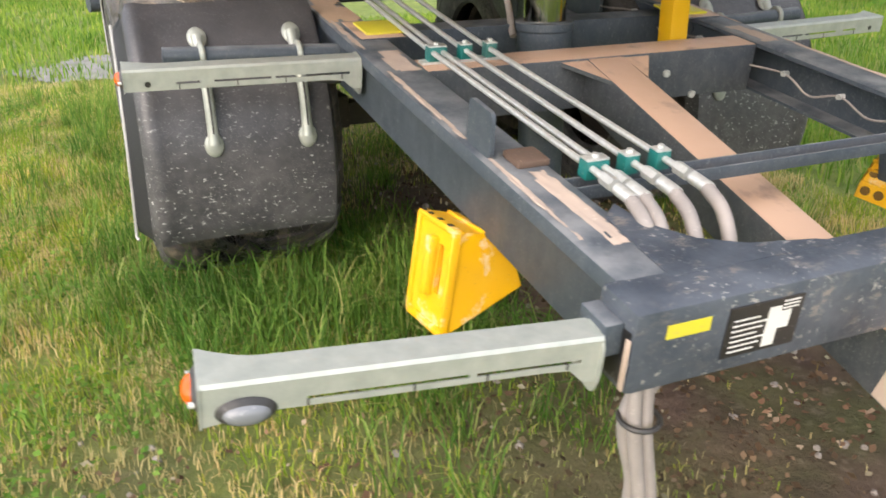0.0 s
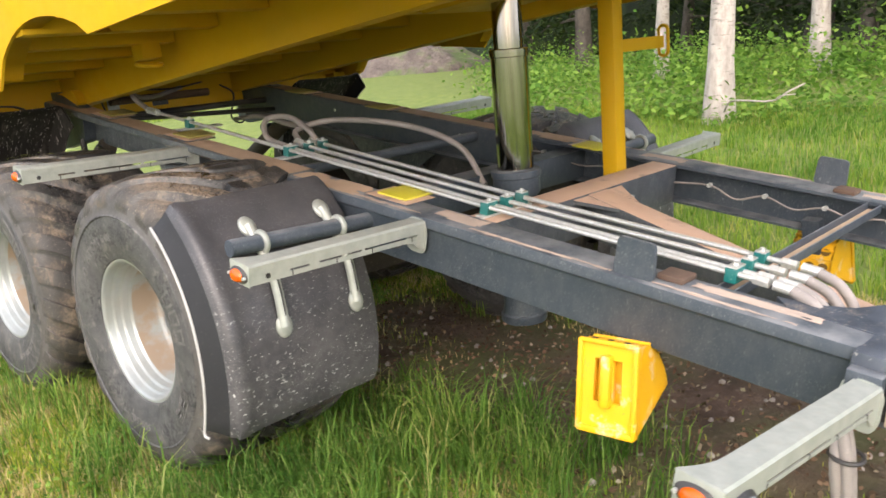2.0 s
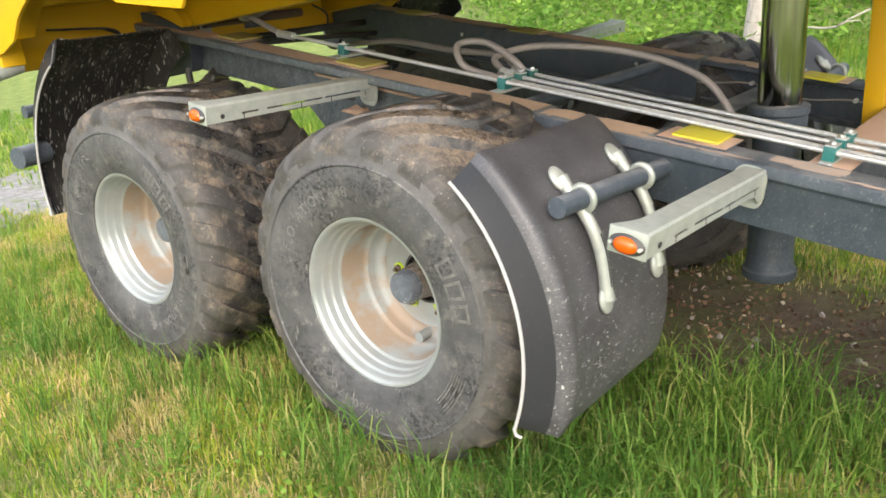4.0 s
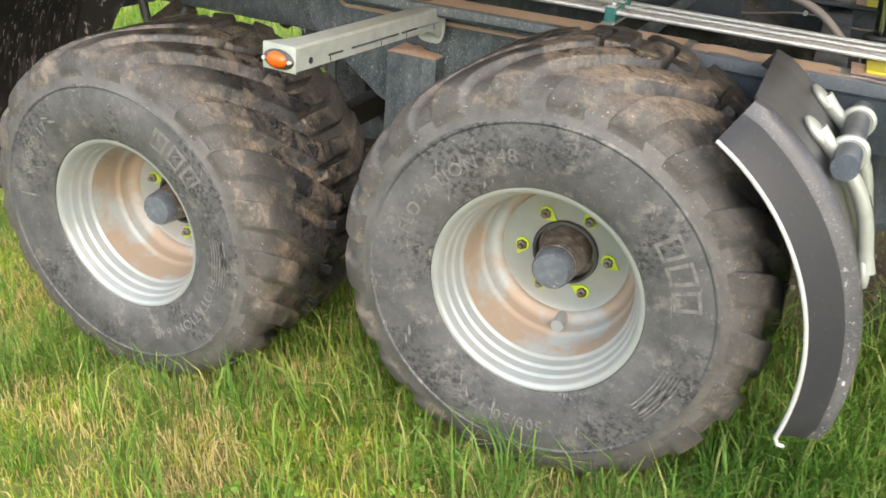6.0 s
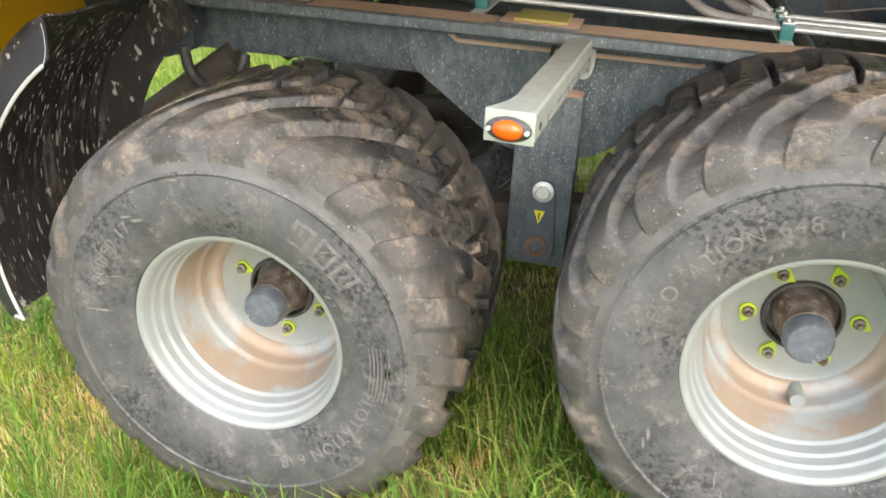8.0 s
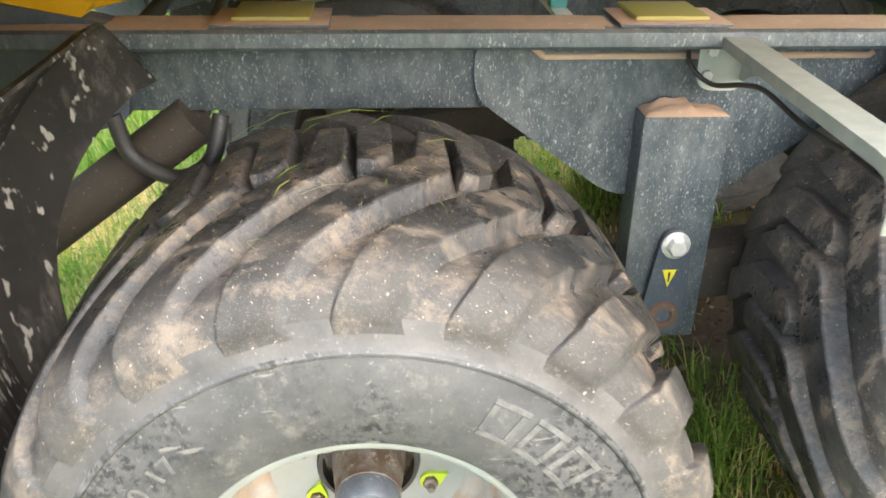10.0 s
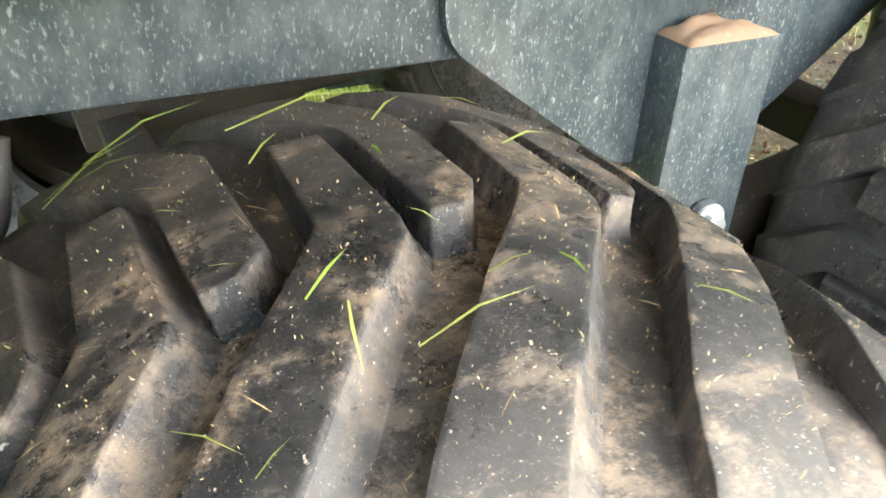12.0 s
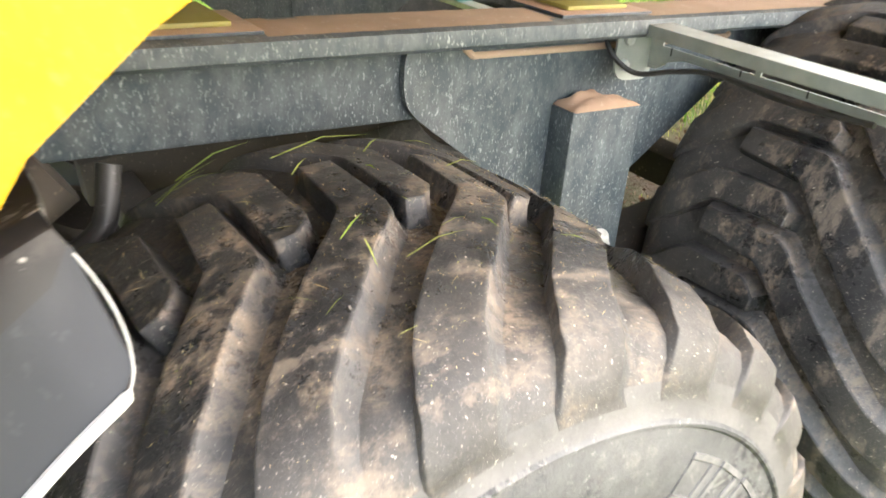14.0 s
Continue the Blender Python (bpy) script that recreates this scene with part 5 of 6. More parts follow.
# hoses at the middle clamps
for pts in ([(-0.418, 0.06, 0.036), (-0.41, 0.2, 0.05), (-0.36, 0.27, 0.1), (-0.3, 0.2, 0.11), (-0.29, 0.08, 0.06), (-0.29, 0.03, 0.0)],
            [(-0.35, 0.08, 0.037), (-0.3, 0.16, 0.07), (-0.2, 0.05, 0.11), (-0.08, -0.2, 0.11), (-0.03, -0.42, 0.06), (-0.05, -0.56, -0.05)],
            [(-0.285, 0.08, 0.037), (-0.22, 0.2, 0.06), (-0.1, 0.5, 0.02), (0.05, 0.9, -0.02), (0.1, 1.2, -0.08)],
            [(-0.422, 1.05, 0.04), (-0.41, 1.2, 0.07), (-0.35, 1.35, 0.08), (-0.25, 1.5, 0.03), (-0.1, 1.62, 0.0), (0.1, 1.7, 0.02)]):
    part("hose", tubed(curve_pts(pts, 8), 0.011, 10), HOSE, lines)
for p, q in (((-0.423, 0.98, 0.04), (-0.423, 1.06, 0.04)), ((-0.35, 0.05, 0.037), (-0.35, 0.1, 0.04)), ((-0.29, 0.05, 0.037), (-0.28, 0.1, 0.04))):
    part("fitting", tubed([p, q], 0.016, 6), ZINC, lines)
# brake hose loop and chamber by the rear axle
for far in (False, True):
    f = both if far else (lambda b: b)
    part("brake_hose", f(tubed(curve_pts([(-0.56, 1.28, -0.13), (-0.58, 1.3, -0.2), (-0.57, 1.36, -0.235), (-0.56, 1.43, -0.2), (-0.56, 1.45, -0.13)], 8), 0.014, 12)), BLACK, lines, "black brake hose")
    part("tail_tube", f(tubed([CH.inverted() @ Vector((-0.5, 1.34, 0.905)), CH.inverted() @ Vector((-0.5, 1.7, 0.71))], 0.043, 24)), GRIMY_SHADED, lines, "mud-stained round tube under the tail")


# ---- tipping bed, raised at its front ----
BED = CH @ pose(0, 1.75, 0.0, -14.0)  # in bed axes -Y runs to the front of the bed, Z is square to its floor
bed = thing("tipping_bed", BED, "bright yellow painted steel tipping bed, raised, seen from below", "tipping bed")


def skirt_bm():
    """The side wall: its lower edge is cut out over each wheel."""
    def arch(s0, s1, top, n=14):
        return [(s0 + (s1 - s0) * (0.5 - 0.5 * math.cos(math.pi * i / n)), None, i / n) for i in range(n + 1)]
    pts = [(-0.12, -0.06), (0.16, -0.055), (0.265, -0.025)]
    for s0, s1 in ((0.276, 0.945), (1.275, 1.97)):
        for i in range(1, 12):
            t = i / 12
            base = -0.02 + 0.03 * t
            pts.append((s0 + (s1 - s0) * t, base + 0.118 * math.sin(math.pi * t ** 0.85) ** 0.75))
        pts.append((s1, 0.008))
        pts.append((s1 + 0.3 if s1 < 1 else s1 + 0.45, -0.048 if s1 < 1 else 0.0))
    pts += [(3.6, 0.0), (3.6, 0.62), (-0.12, 0.62)]
    return slab(bmesh.new(), [(-s, h) for s, h in pts], -1.2, -1.19)


for far in (False, True):
    f = both if far else (lambda b: b)
    part("side_wall", f(skirt_bm()), YELLOW, bed, smooth=False)
    # turned rim inside the wheel cut-outs
    for s0, s1 in ((0.276, 0.945), (1.275, 1.97)):
        bm = bmesh.new()
        prev = None
        for i in range(17):
            t = i / 16
            h = -0.02 + 0.03 * t + 0.118 * math.sin(math.pi * max(1e-4, t) ** 0.85) ** 0.75 if 0 < t < 1 else (-0.02 if t == 0 else 0.01)
            row = [bm.verts.new((x, -(s0 + (s1 - s0) * t), h)) for x in (-1.19, -1.13)]
            if prev:
                bm.faces.new((prev[0], prev[1], row[1], row[0]))
            prev = row
        bmesh.ops.solidify(bm, geom=bm.faces[:], thickness=0.004)
        part("cut_out_rim", f(bm), YELLOW, bed)
    part("long_beam", f(boxed(-0.51, -0.43, -3.5, 0.02, -0.045, 0.15, bevel=0.006)), YELLOW, bed)
    for s in (0.2, 0.52, 0.84, 1.16, 1.48, 1.8, 2.12, 2.44, 2.76, 3.08):
        part("cross_member", f(boxed(-1.188, -0.515, -s - 0.03, -s + 0.03, 0.085, 0.15, bevel=0.004)), YELLOW, bed)
    part("tie_ring", f(tubed([(-0.62 + 0.045 * math.cos(t), -1.15 + 0.05 * math.sin(t), 0.012 + 0.012 * math.sin(t)) for t in [2 * math.pi * k / 24 for k in range(25)]], 0.008, 8)), YELLOW, bed)
    part("tie_ring_block", f(boxed(-0.66, -0.58, -1.19, -1.11, 0.03, 0.088, bevel=0.006)), YELLOW, bed)
    part("hinge_eye", f(slab(bmesh.new(), rounded([(-0.3, -0.04), (-0.25, 0.03), (0.1, 0.03), (0.1, -0.06), (-0.05, -0.1)], 0.03), -0.555, -0.515)), YELLOW, bed)
for s in (0.2, 0.52, 0.84, 1.16, 1.48, 1.8, 2.12, 2.44, 2.76, 3.08):
    part("cross_member", boxed(-0.425, 0.425, -s - 0.03, -s + 0.03, 0.05, 0.15, bevel=0.004), YELLOW, bed)
for s in (1, -1):
    part("rear_post", boxed(*sorted((s * 1.1, s * 1.186)), -0.1, 0.1, -0.1, 0.0, bevel=0.006), YELLOW, bed)
part("floor", boxed(-1.189, 1.189, -3.59, 0.1, 0.15, 0.162, bevel=0), YELLOW, bed)
part("front_wall", boxed(-1.189, 1.189, -3.6, -3.592, 0.0, 0.62, bevel=0), YELLOW, bed)
part("rear_beam", boxed(-1.18, 1.18, -0.02, 0.08, -0.12, 0.149, bevel=0.008), YELLOW, bed)
# cut-out of the rear beam: a black plate holds its dark inside
part("cut_out", boxed(-0.06, 0.03, -0.0215, -0.0205, -0.07, -0.02, bevel=0), INK_AND_SHADE, bed)
part("grey_plate", boxed(-0.3, -0.24, -0.024, -0.0205, -0.08, 0.0, bevel=0.001), GALV, bed)
part("hinge_tube", tubed([(-0.3, -0.06, -0.03), (0.25, -0.06, -0.03)], 0.02), RUST, bed)
part("cylinder_seat", boxed(-0.2, 0.2, -2.75, -2.2, -0.02, 0.15, bevel=0.01), YELLOW, bed)
for pts in ([(-0.3, -0.03, 0.02), (-0.36, -0.1, -0.03), (-0.33, -0.08, -0.1), (-0.28, -0.05, -0.16)], [(0.33, -0.06, 0.0), (0.38, -0.1, -0.06), (0.34, -0.1, -0.18), (0.4, -0.1, -0.22), (0.46, -0.1, -0.15)], [(-0.25, -0.1, 0.02), (0.0, -0.12, 0.0), (0.2, -0.1, 0.02)],
            [(-0.75, -0.03, 0.0), (-0.72, -0.1, -0.03), (-0.8, -0.15, -0.01), (-1.0, -0.1, 0.01)]):
    part("cable", tubed(curve_pts(pts, 6), 0.005, 6), BLACK, bed)
# tail lamps
for far in (False, True):
    s = -1 if far else 1
    lamp = thing("tail_lamp", pose(s * -1.17, 1.66, 1.0), "grey round side marker lamp with an orange lens", "lamp", "tail lamps")
    f = both if far else (lambda b: b)
    part("housing", f(tubed([(0.06, 0, 0.02), (-0.06, -0.02, 0.0)], 0.024, 20)), GALV, lamp)
    part("lens", f(tubed([(-0.06, -0.02, 0), (-0.085, -0.024, -0.004)], 0.022, 20)), AMBER, lamp, "orange lens")
    low = thing("marker_lamp", pose(s * -1.12, 1.7, 0.7), "dark grey round marker lamp", "lamp", "marker lamps")
    part("housing", f(tubed([(0.05, 0, 0), (-0.07, -0.03, 0)], 0.04, 20)), DARK, low)


# ---- grass and woodland ----
def leafy(name, colours, rough=0.6, through_light=0.45, dry=0.0):
    """Thin leaves: each blade takes its own colour, some light passes through."""
    m = bpy.data.materials.new(name)
    m.use_nodes = True
    nt = m.node_tree
    b = nt.nodes["Principled BSDF"]
    b.inputs["Roughness"].default_value = rough
    b.inputs["Specular IOR Level"].default_value = 0.18
    g = nt.nodes.new("ShaderNodeNewGeometry")
    r = nt.nodes.new("ShaderNodeValToRGB")
    while len(r.color_ramp.elements) < len(colours):
        r.color_ramp.elements.new(0.5)
    for i, (at, c) in enumerate(colours):
        r.color_ramp.elements[i].position, r.color_ramp.elements[i].color = at, (*c, 1)
    # dry patches: blades there run towards the straw end of the ramp
    drier = nt.nodes.new("ShaderNodeMath")
    drier.inputs[1].default_value = 0
    nt.links.new(g.outputs["Random Per Island"], drier.inputs[0])
    if dry:
        nt.links.new(times(nt, ramp(nt, noise_of(nt, 2.1, 6, 0.65), 0.45, 0.62), dry), drier.inputs[1])
    nt.links.new(drier.outputs[0], r.inputs[0])
    patch = blend(nt, ramp(nt, noise_of(nt, 1.3, 5), 0.36, 0.64), (0.62, 0.74, 0.62), (1.35, 1.18, 1.05))
    mul = nt.nodes.new("ShaderNodeMix")
    mul.data_type, mul.blend_type = "RGBA", "MULTIPLY"
    mul.inputs[0].default_value = 1
    nt.links.new(r.outputs[0], mul.inputs[6])
    nt.links.new(patch, mul.inputs[7])
    nt.links.new(mul.outputs[2], b.inputs["Base Color"])
    t = nt.nodes.new("ShaderNodeBsdfTranslucent")
    nt.links.new(mul.outputs[2], t.inputs[0])
    mix = nt.nodes.new("ShaderNodeMixShader")
    mix.inputs[0].default_value = through_light
    nt.links.new(b.outputs[0], mix.inputs[1])
    nt.links.new(t.outputs[0], mix.inputs[2])
    nt.links.new(mix.outputs[0], nt.nodes["Material Output"].inputs[0])
    return m


GRASS = leafy("grass_blades", [(0, (0.17, 0.3, 0.025)), (0.35, (0.26, 0.4, 0.04)), (0.62, (0.37, 0.45, 0.06)), (0.8, (0.46, 0.46, 0.11)), (0.88, (0.58, 0.47, 0.21)), (1, (0.66, 0.54, 0.3))], dry=0.85)
LEAF = leafy("broad_leaves", [(0, (0.09, 0.19, 0.03)), (0.5, (0.16, 0.31, 0.05)), (1, (0.27, 0.42, 0.09))])
NEEDLE = leafy("spruce_needles", [(0, (0.018, 0.035, 0.012)), (0.6, (0.035, 0.06, 0.02)), (1, (0.07, 0.1, 0.03))], 0.7, 0.2)


def raw_mesh(name, verts, faces_flat, sizes, material):
    """A mesh straight from arrays."""
    me = bpy.data.meshes.new(name)
    me.vertices.add(len(verts))
    me.vertices.foreach_set("co", np.asarray(verts, dtype=np.float32).ravel())
    me.loops.add(len(faces_flat))
    me.loops.foreach_set("vertex_index", np.asarray(faces_flat, dtype=np.int32))
    me.polygons.add(len(sizes))
    starts = np.concatenate([[0], np.cumsum(sizes)[:-1]]).astype(np.int32)
    me.polygons.foreach_set("loop_start", starts)
    me.polygons.foreach_set("loop_total", np.asarray(sizes, dtype=np.int32))
    me.update(calc_edges=True)
    me.materials.append(material)
    return new(name, me)


def blades(name, x, y, z, height, width, lean, material, rng):
    """Bent tapering blades, five corners each."""
    n = len(x)
    a = rng.uniform(0, 2 * math.pi, n)
    b = a + rng.normal(math.pi / 2, 0.5, n)
    dx, dy = np.cos(a) * width / 2, np.sin(a) * width / 2
    lx, ly = np.cos(b) * lean * height, np.sin(b) * lean * height
    v = np.empty((n, 5, 3))
    v[:, 0] = np.stack([x - dx, y - dy, z - 0.01], 1)
    v[:, 1] = np.stack([x + dx, y + dy, z - 0.01], 1)
    mx, my, mz = x + lx * 0.35, y + ly * 0.35, z + height * 0.6
    v[:, 2] = np.stack([mx + dx * 0.75, my + dy * 0.75, mz], 1)
    v[:, 3] = np.stack([mx - dx * 0.75, my - dy * 0.75, mz], 1)
    v[:, 4] = np.stack([x + lx, y + ly, z + height * (1 - 0.35 * lean)], 1)
    base = (np.arange(n) * 5)[:, None]
    f = np.concatenate([base + np.array([[0, 1, 2, 3]]), base + np.array([[3, 2, 4]])], 1)
    return raw_mesh(name, v.reshape(-1, 3), f.ravel(), np.tile([4, 3], n), material)


def heights(x, y):
    return np.array([ground_height(a, b) for a, b in zip(x, y)])


rng = np.random.default_rng(5)


def lawn(x0, x1, y0, y1, per_m2, tall, wide, name, label, material=None, lean=(0.15, 0.95)):
    n = int((x1 - x0) * (y1 - y0) * per_m2)
    x, y = rng.uniform(x0, x1, n), rng.uniform(y0, y1, n)
    # tufts: pull part of the blades together
    k = rng.integers(0, n, n // 2)
    m = rng.random(n // 2) < 0.8
    x[: n // 2] = np.where(m, x[k] + rng.normal(0, 0.018, n // 2), x[: n // 2])
    y[: n // 2] = np.where(m, y[k] + rng.normal(0, 0.018, n // 2), y[: n // 2])
    thin = np.array([bare(a, b) for a, b in zip(x, y)])
    lush = np.array([0.5 + 0.5 * noise.noise((a * 0.8, b * 0.8, 11)) for a, b in zip(x, y)])
    fine = np.array([0.5 + 0.5 * noise.noise((a * 3.5, b * 3.5, 17)) for a, b in zip(x, y)])
    keep = rng.random(n) < np.clip(1.05 - 1.15 * thin, 0.01, 1) * (0.35 + 0.65 * np.clip(lush * 0.6 + fine * 0.7, 0, 1))
    x, y, lush, fine, thin = x[keep], y[keep], lush[keep], fine[keep], thin[keep]
    h = tall * (0.35 + 0.75 * lush * fine * 2 + 0.25 * rng.random(len(x))) * (1 - 0.55 * thin)
    ob = blades(name, x, y, heights(x, y), h, wide * rng.uniform(0.6, 1.3, len(x)), rng.uniform(*lean, len(x)), material or GRASS, rng)
    return tagged(ob, label, "grass", kind="stuff")


lawn(-4.2, 1.6, -3.4, 3.6, 7000, 0.06, 0.004, "grass", "bright green and straw-coloured meadow grass with bare soil between")
# longer tufts where no wheel has rolled, dark green to deepen the trailer's shade
TUFT = leafy("tall_grass_blades", [(0, (0.078, 0.165, 0.03)), (0.5, (0.145, 0.275, 0.047)), (0.85, (0.26, 0.4, 0.085)), (1, (0.5, 0.45, 0.2))])
tx, ty, th = [], [], []
for i in range(4200):
    x, y = rng.uniform(-3.6, 1.4), rng.uniform(-3.0, 3.2)
    # crowded in the shaded spots by the fender and between the wheels
    near = max(0.0, 1 - math.hypot((x + 0.72) / 0.7, (y + 0.72) / 0.6)) + 1.1 * max(0.0, 1 - math.hypot((x + 0.35) / 0.4, (y + 0.9) / 0.5)) + 1.3 * max(0.0, 1 - math.hypot((x + 0.85) / 0.6, (y - 0.56) / 0.34)) + 0.5 * max(0.0, 1 - abs(x + 1.2) / 0.25) * (y > -0.4)
    if rng.random() > 0.13 + 1.2 * near + 0.5 * max(0, noise.noise((x * 1.3, y * 1.3, 31))) or bare(x, y) > 0.62 + 0.5 * near + 0.3 * (noise.noise((x * 2.3, y * 2.3, 41)) > 0.15):
        continue
    if (abs(x + 0.89) < 0.26 and (abs(y) < 0.26 or abs(y - 1.12) < 0.26)):
        continue
    k = int(rng.integers(12, 34))
    tall = 0.1 + 0.1 * rng.random() + 0.07 * near
    tx += list(x + rng.normal(0, 0.028, k))
    ty += list(y + rng.normal(0, 0.028, k))
    th += list(tall * rng.uniform(0.55, 1.2, k))
tx, ty, th = np.array(tx), np.array(ty), np.array(th)
tagged(blades("grass", tx, ty, heights(tx, ty), th, rng.uniform(0.003, 0.006, len(tx)), rng.uniform(0.2, 1.1, len(tx)), TUFT, rng), "long green grass tufts beside trailer wheels", "grass", kind="stuff")
# dead thatch lying between the green blades
THATCH = leafy("dead_grass_thatch", [(0, (0.2, 0.145, 0.065)), (0.5, (0.36, 0.27, 0.12)), (1, (0.54, 0.44, 0.23))], 0.8, 0.2)
lawn(-4.2, 1.6, -3.4, 3.6, 1400, 0.05, 0.0035, "grass", "flat straw-coloured dead grass among green blades", THATCH, (0.9, 2.4))
MEADOW = leafy("meadow_blades", [(0, (0.11, 0.22, 0.03)), (0.5, (0.2, 0.34, 0.05)), (0.88, (0.3, 0.4, 0.07)), (1, (0.45, 0.4, 0.17))])
lawn(1.6, 6.2, -3.4, 6.0, 1500, 0.12, 0.008, "grass", "bright green meadow grass at the edge of a wood", MEADOW)
lawn(-9, 1.6, 3.6, 12.0, 600, 0.12, 0.012, "grass", "bright green meadow grass", MEADOW)
lawn(-12, 8, 12.0, 24.0, 160, 0.14, 0.022, "grass", "bright green meadow grass", MEADOW)
lawn(-9, 6.2, -9.0, -3.4, 500, 0.1, 0.012, "grass", "bright green meadow grass", MEADOW)
lawn(-9, -4.2, -3.4, 3.6, 600, 0.1, 0.012, "grass", "bright green meadow grass", MEADOW)


# ---- broad-leaved undergrowth ----
def leaf_cloud(centres, spread, per, size, rng):
    """Leaves scattered round centres; each leaf is a folded rhomb."""
    c = np.repeat(np.asarray(centres), per, 0)
    s = np.repeat(np.asarray(spread), per, 0)
    n = len(c)
    p = c + rng.normal(0, 1, (n, 3)) * s
    d = rng.normal(0, 1, (n, 3))
    d[:, 2] *= 0.5
    d /= np.linalg.norm(d, axis=1)[:, None]
    up = np.tile([0, 0, 1.0], (n, 1)) + rng.normal(0, 0.45, (n, 3))
    e = np.cross(d, up)
    e /= np.linalg.norm(e, axis=1)[:, None] + 1e-6
    q = (size * rng.uniform(0.5, 1.35, n))[:, None]
    v = np.stack([p, p + d * q * 0.5 + e * q * 0.33, p + d * q, p + d * q * 0.5 - e * q * 0.33 + np.array([0, 0, 0.15]) * q], 1)
    base = (np.arange(n) * 4)[:, None]
    return v.reshape(-1, 3), (base + np.array([[0, 1, 2, 3]])).ravel(), np.full(n, 4)


cx, cy = rng.uniform(-3.4, 1.4, 9000), rng.uniform(-3.2, 3.2, 9000)
keep = np.array([noise.noise((a * 1.7, b * 1.7, 23)) + 0.25 * noise.noise((a * 5, b * 5, 3)) > 0.05 and bare(a, b) < 0.5 for a, b in zip(cx, cy)])
cx, cy = cx[keep], cy[keep]
v, f, k = leaf_cloud(np.stack([cx, cy, heights(cx, cy) + 0.03], 1), np.full((len(cx), 3), 0.018), 6, 0.02, rng)
tagged(raw_mesh("clover", v, f, k, LEAF), "small round green leaves of clover and weeds in the grass", "weeds", kind="stuff")

cs, ss = [], []
for i in range(1500):
    x, y = rng.uniform(4.6, 13.0), rng.uniform(-7, 17)
    edge = 5.4 + 1.2 * noise.noise((y * 0.35, 2.0, 0)) + max(0, (y - 4) * 0.35)
    if x < edge:
        continue
    grow = min(1.0, (x - edge) / 2.5)
    if (y + 2.4) > 0.86 * (x + 2.2) or (x > 9 and rng.random() < 0.5):
        continue
    h = (0.08 + 0.34 * grow * rng.random())
    cs.append((x, y, ground_height(x, y) + h * 0.55))
    ss.append((0.26, 0.26, 0.1 + h * 0.4))
v, f, k = leaf_cloud(cs, ss, 75, 0.075, rng)
tagged(raw_mesh("undergrowth", v, f, k, LEAF), "light green leafy undergrowth along the edge of a wood", "undergrowth", kind="stuff")


# ---- trees ----
def bark(light, dark):
    def build(nt, b):
        c = blend(nt, ramp(nt, noise_of(nt, 11, 7, 0.65, (1, 1, 0.5)), 0.35, 0.65), dark, light)
        c = blend(nt, times(nt, ramp(nt, noise_of(nt, 16, 5, 0.6, (0.5, 0.5, 2.2)), 0.58, 0.68), 0.65), c, (0.05, 0.045, 0.04))
        nt.links.new(c, b.inputs["Base Color"])
        bump(nt, b, noise_of(nt, 24, 7, 0.7, (1, 1, 0.4)), 0.8, 0.02)
    return build


PALE_BARK = mat("pale_birch_bark", bark((0.52, 0.47, 0.42), (0.3, 0.26, 0.23)), 0.9)
BROWN_BARK = mat("brown_bark", bark((0.12, 0.1, 0.085), (0.045, 0.036, 0.03)), 0.95)
LEANING = Vector((0.0, -0.06, 1.0))


def tree(x, y, radius, height, pale, seed, spruce):
    r = np.random.default_rng(seed)
    z = ground_height(x, y) - 0.06
    lean = LEANING + Vector((r.normal(0, 0.03), r.normal(0, 0.03), 0))
    ob = thing("tree", pose(x, y, z), "pale grey birch trunk with dark scars and a leafy crown" if pale else "dark spruce with drooping boughs at the edge of a wood", "tree", "trees of the wood")
    pts, rad = [], []
    for i in range(15):
        t = i / 14
        pts.append(lean * height * t + Vector((0.12 * math.sin(3 * t + seed), 0.12 * math.cos(2.3 * t + seed), 0)) * t)
        rad.append(radius * (1.35 if i == 0 else 1.08 if i == 1 else 1) * (1 - 0.85 * t))
    bm = tubed(pts, radius, 18, radii=rad)
    for vv in bm.verts:
        vv.co += 0.12 * radius * noise.noise_vector(vv.co * 4 + Vector((seed, 0, 0)))
    part("trunk", bm, PALE_BARK if pale else BROWN_BARK, ob)
    limbs, centres, spreads = [], [], []
    for i in range(26 if spruce else 12):
        t = (0.1 + 0.85 * i / 26) if spruce else 0.35 + 0.6 * i / 12
        a = r.uniform(0, 2 * math.pi)
        reach = (0.42 * height * (1 - t) * 0.5 + 0.4) if spruce else r.uniform(0.8, 2.0)
        s = lean * height * t
        droop = -0.25 * reach if spruce else 0.5 * reach
        e = s + Vector((math.cos(a) * reach, math.sin(a) * reach, droop))
        limbs.append(tubed([s, s.lerp(e, 0.5) + Vector((0, 0, 0.08 * reach)), e], 0.03, 6, radii=[radius * 0.22 * (1 - t) + 0.012, 0.014, 0.004]))
        for j in range(5):
            q = s.lerp(e, 0.25 + 0.18 * j)
            centres.append(tuple(q))
            spreads.append((0.22, 0.22, 0.1) if spruce else (0.4, 0.4, 0.3))
    for bm in limbs:
        part("limb", bm, PALE_BARK if pale else BROWN_BARK, ob)
    v, f, k = leaf_cloud(centres, spreads, 60 if spruce else 90, 0.13 if spruce else 0.1, r)
    crown = raw_mesh("crown", v, f, k, NEEDLE if spruce else LEAF)
    crown.parent = ob
    return ob


tree(5.6, 1.35, 0.125, 9, True, 1, False)
twig = thing("fallen_branch", pose(0, 0, 0), "thin bleached dead branch lying on undergrowth", "branch")
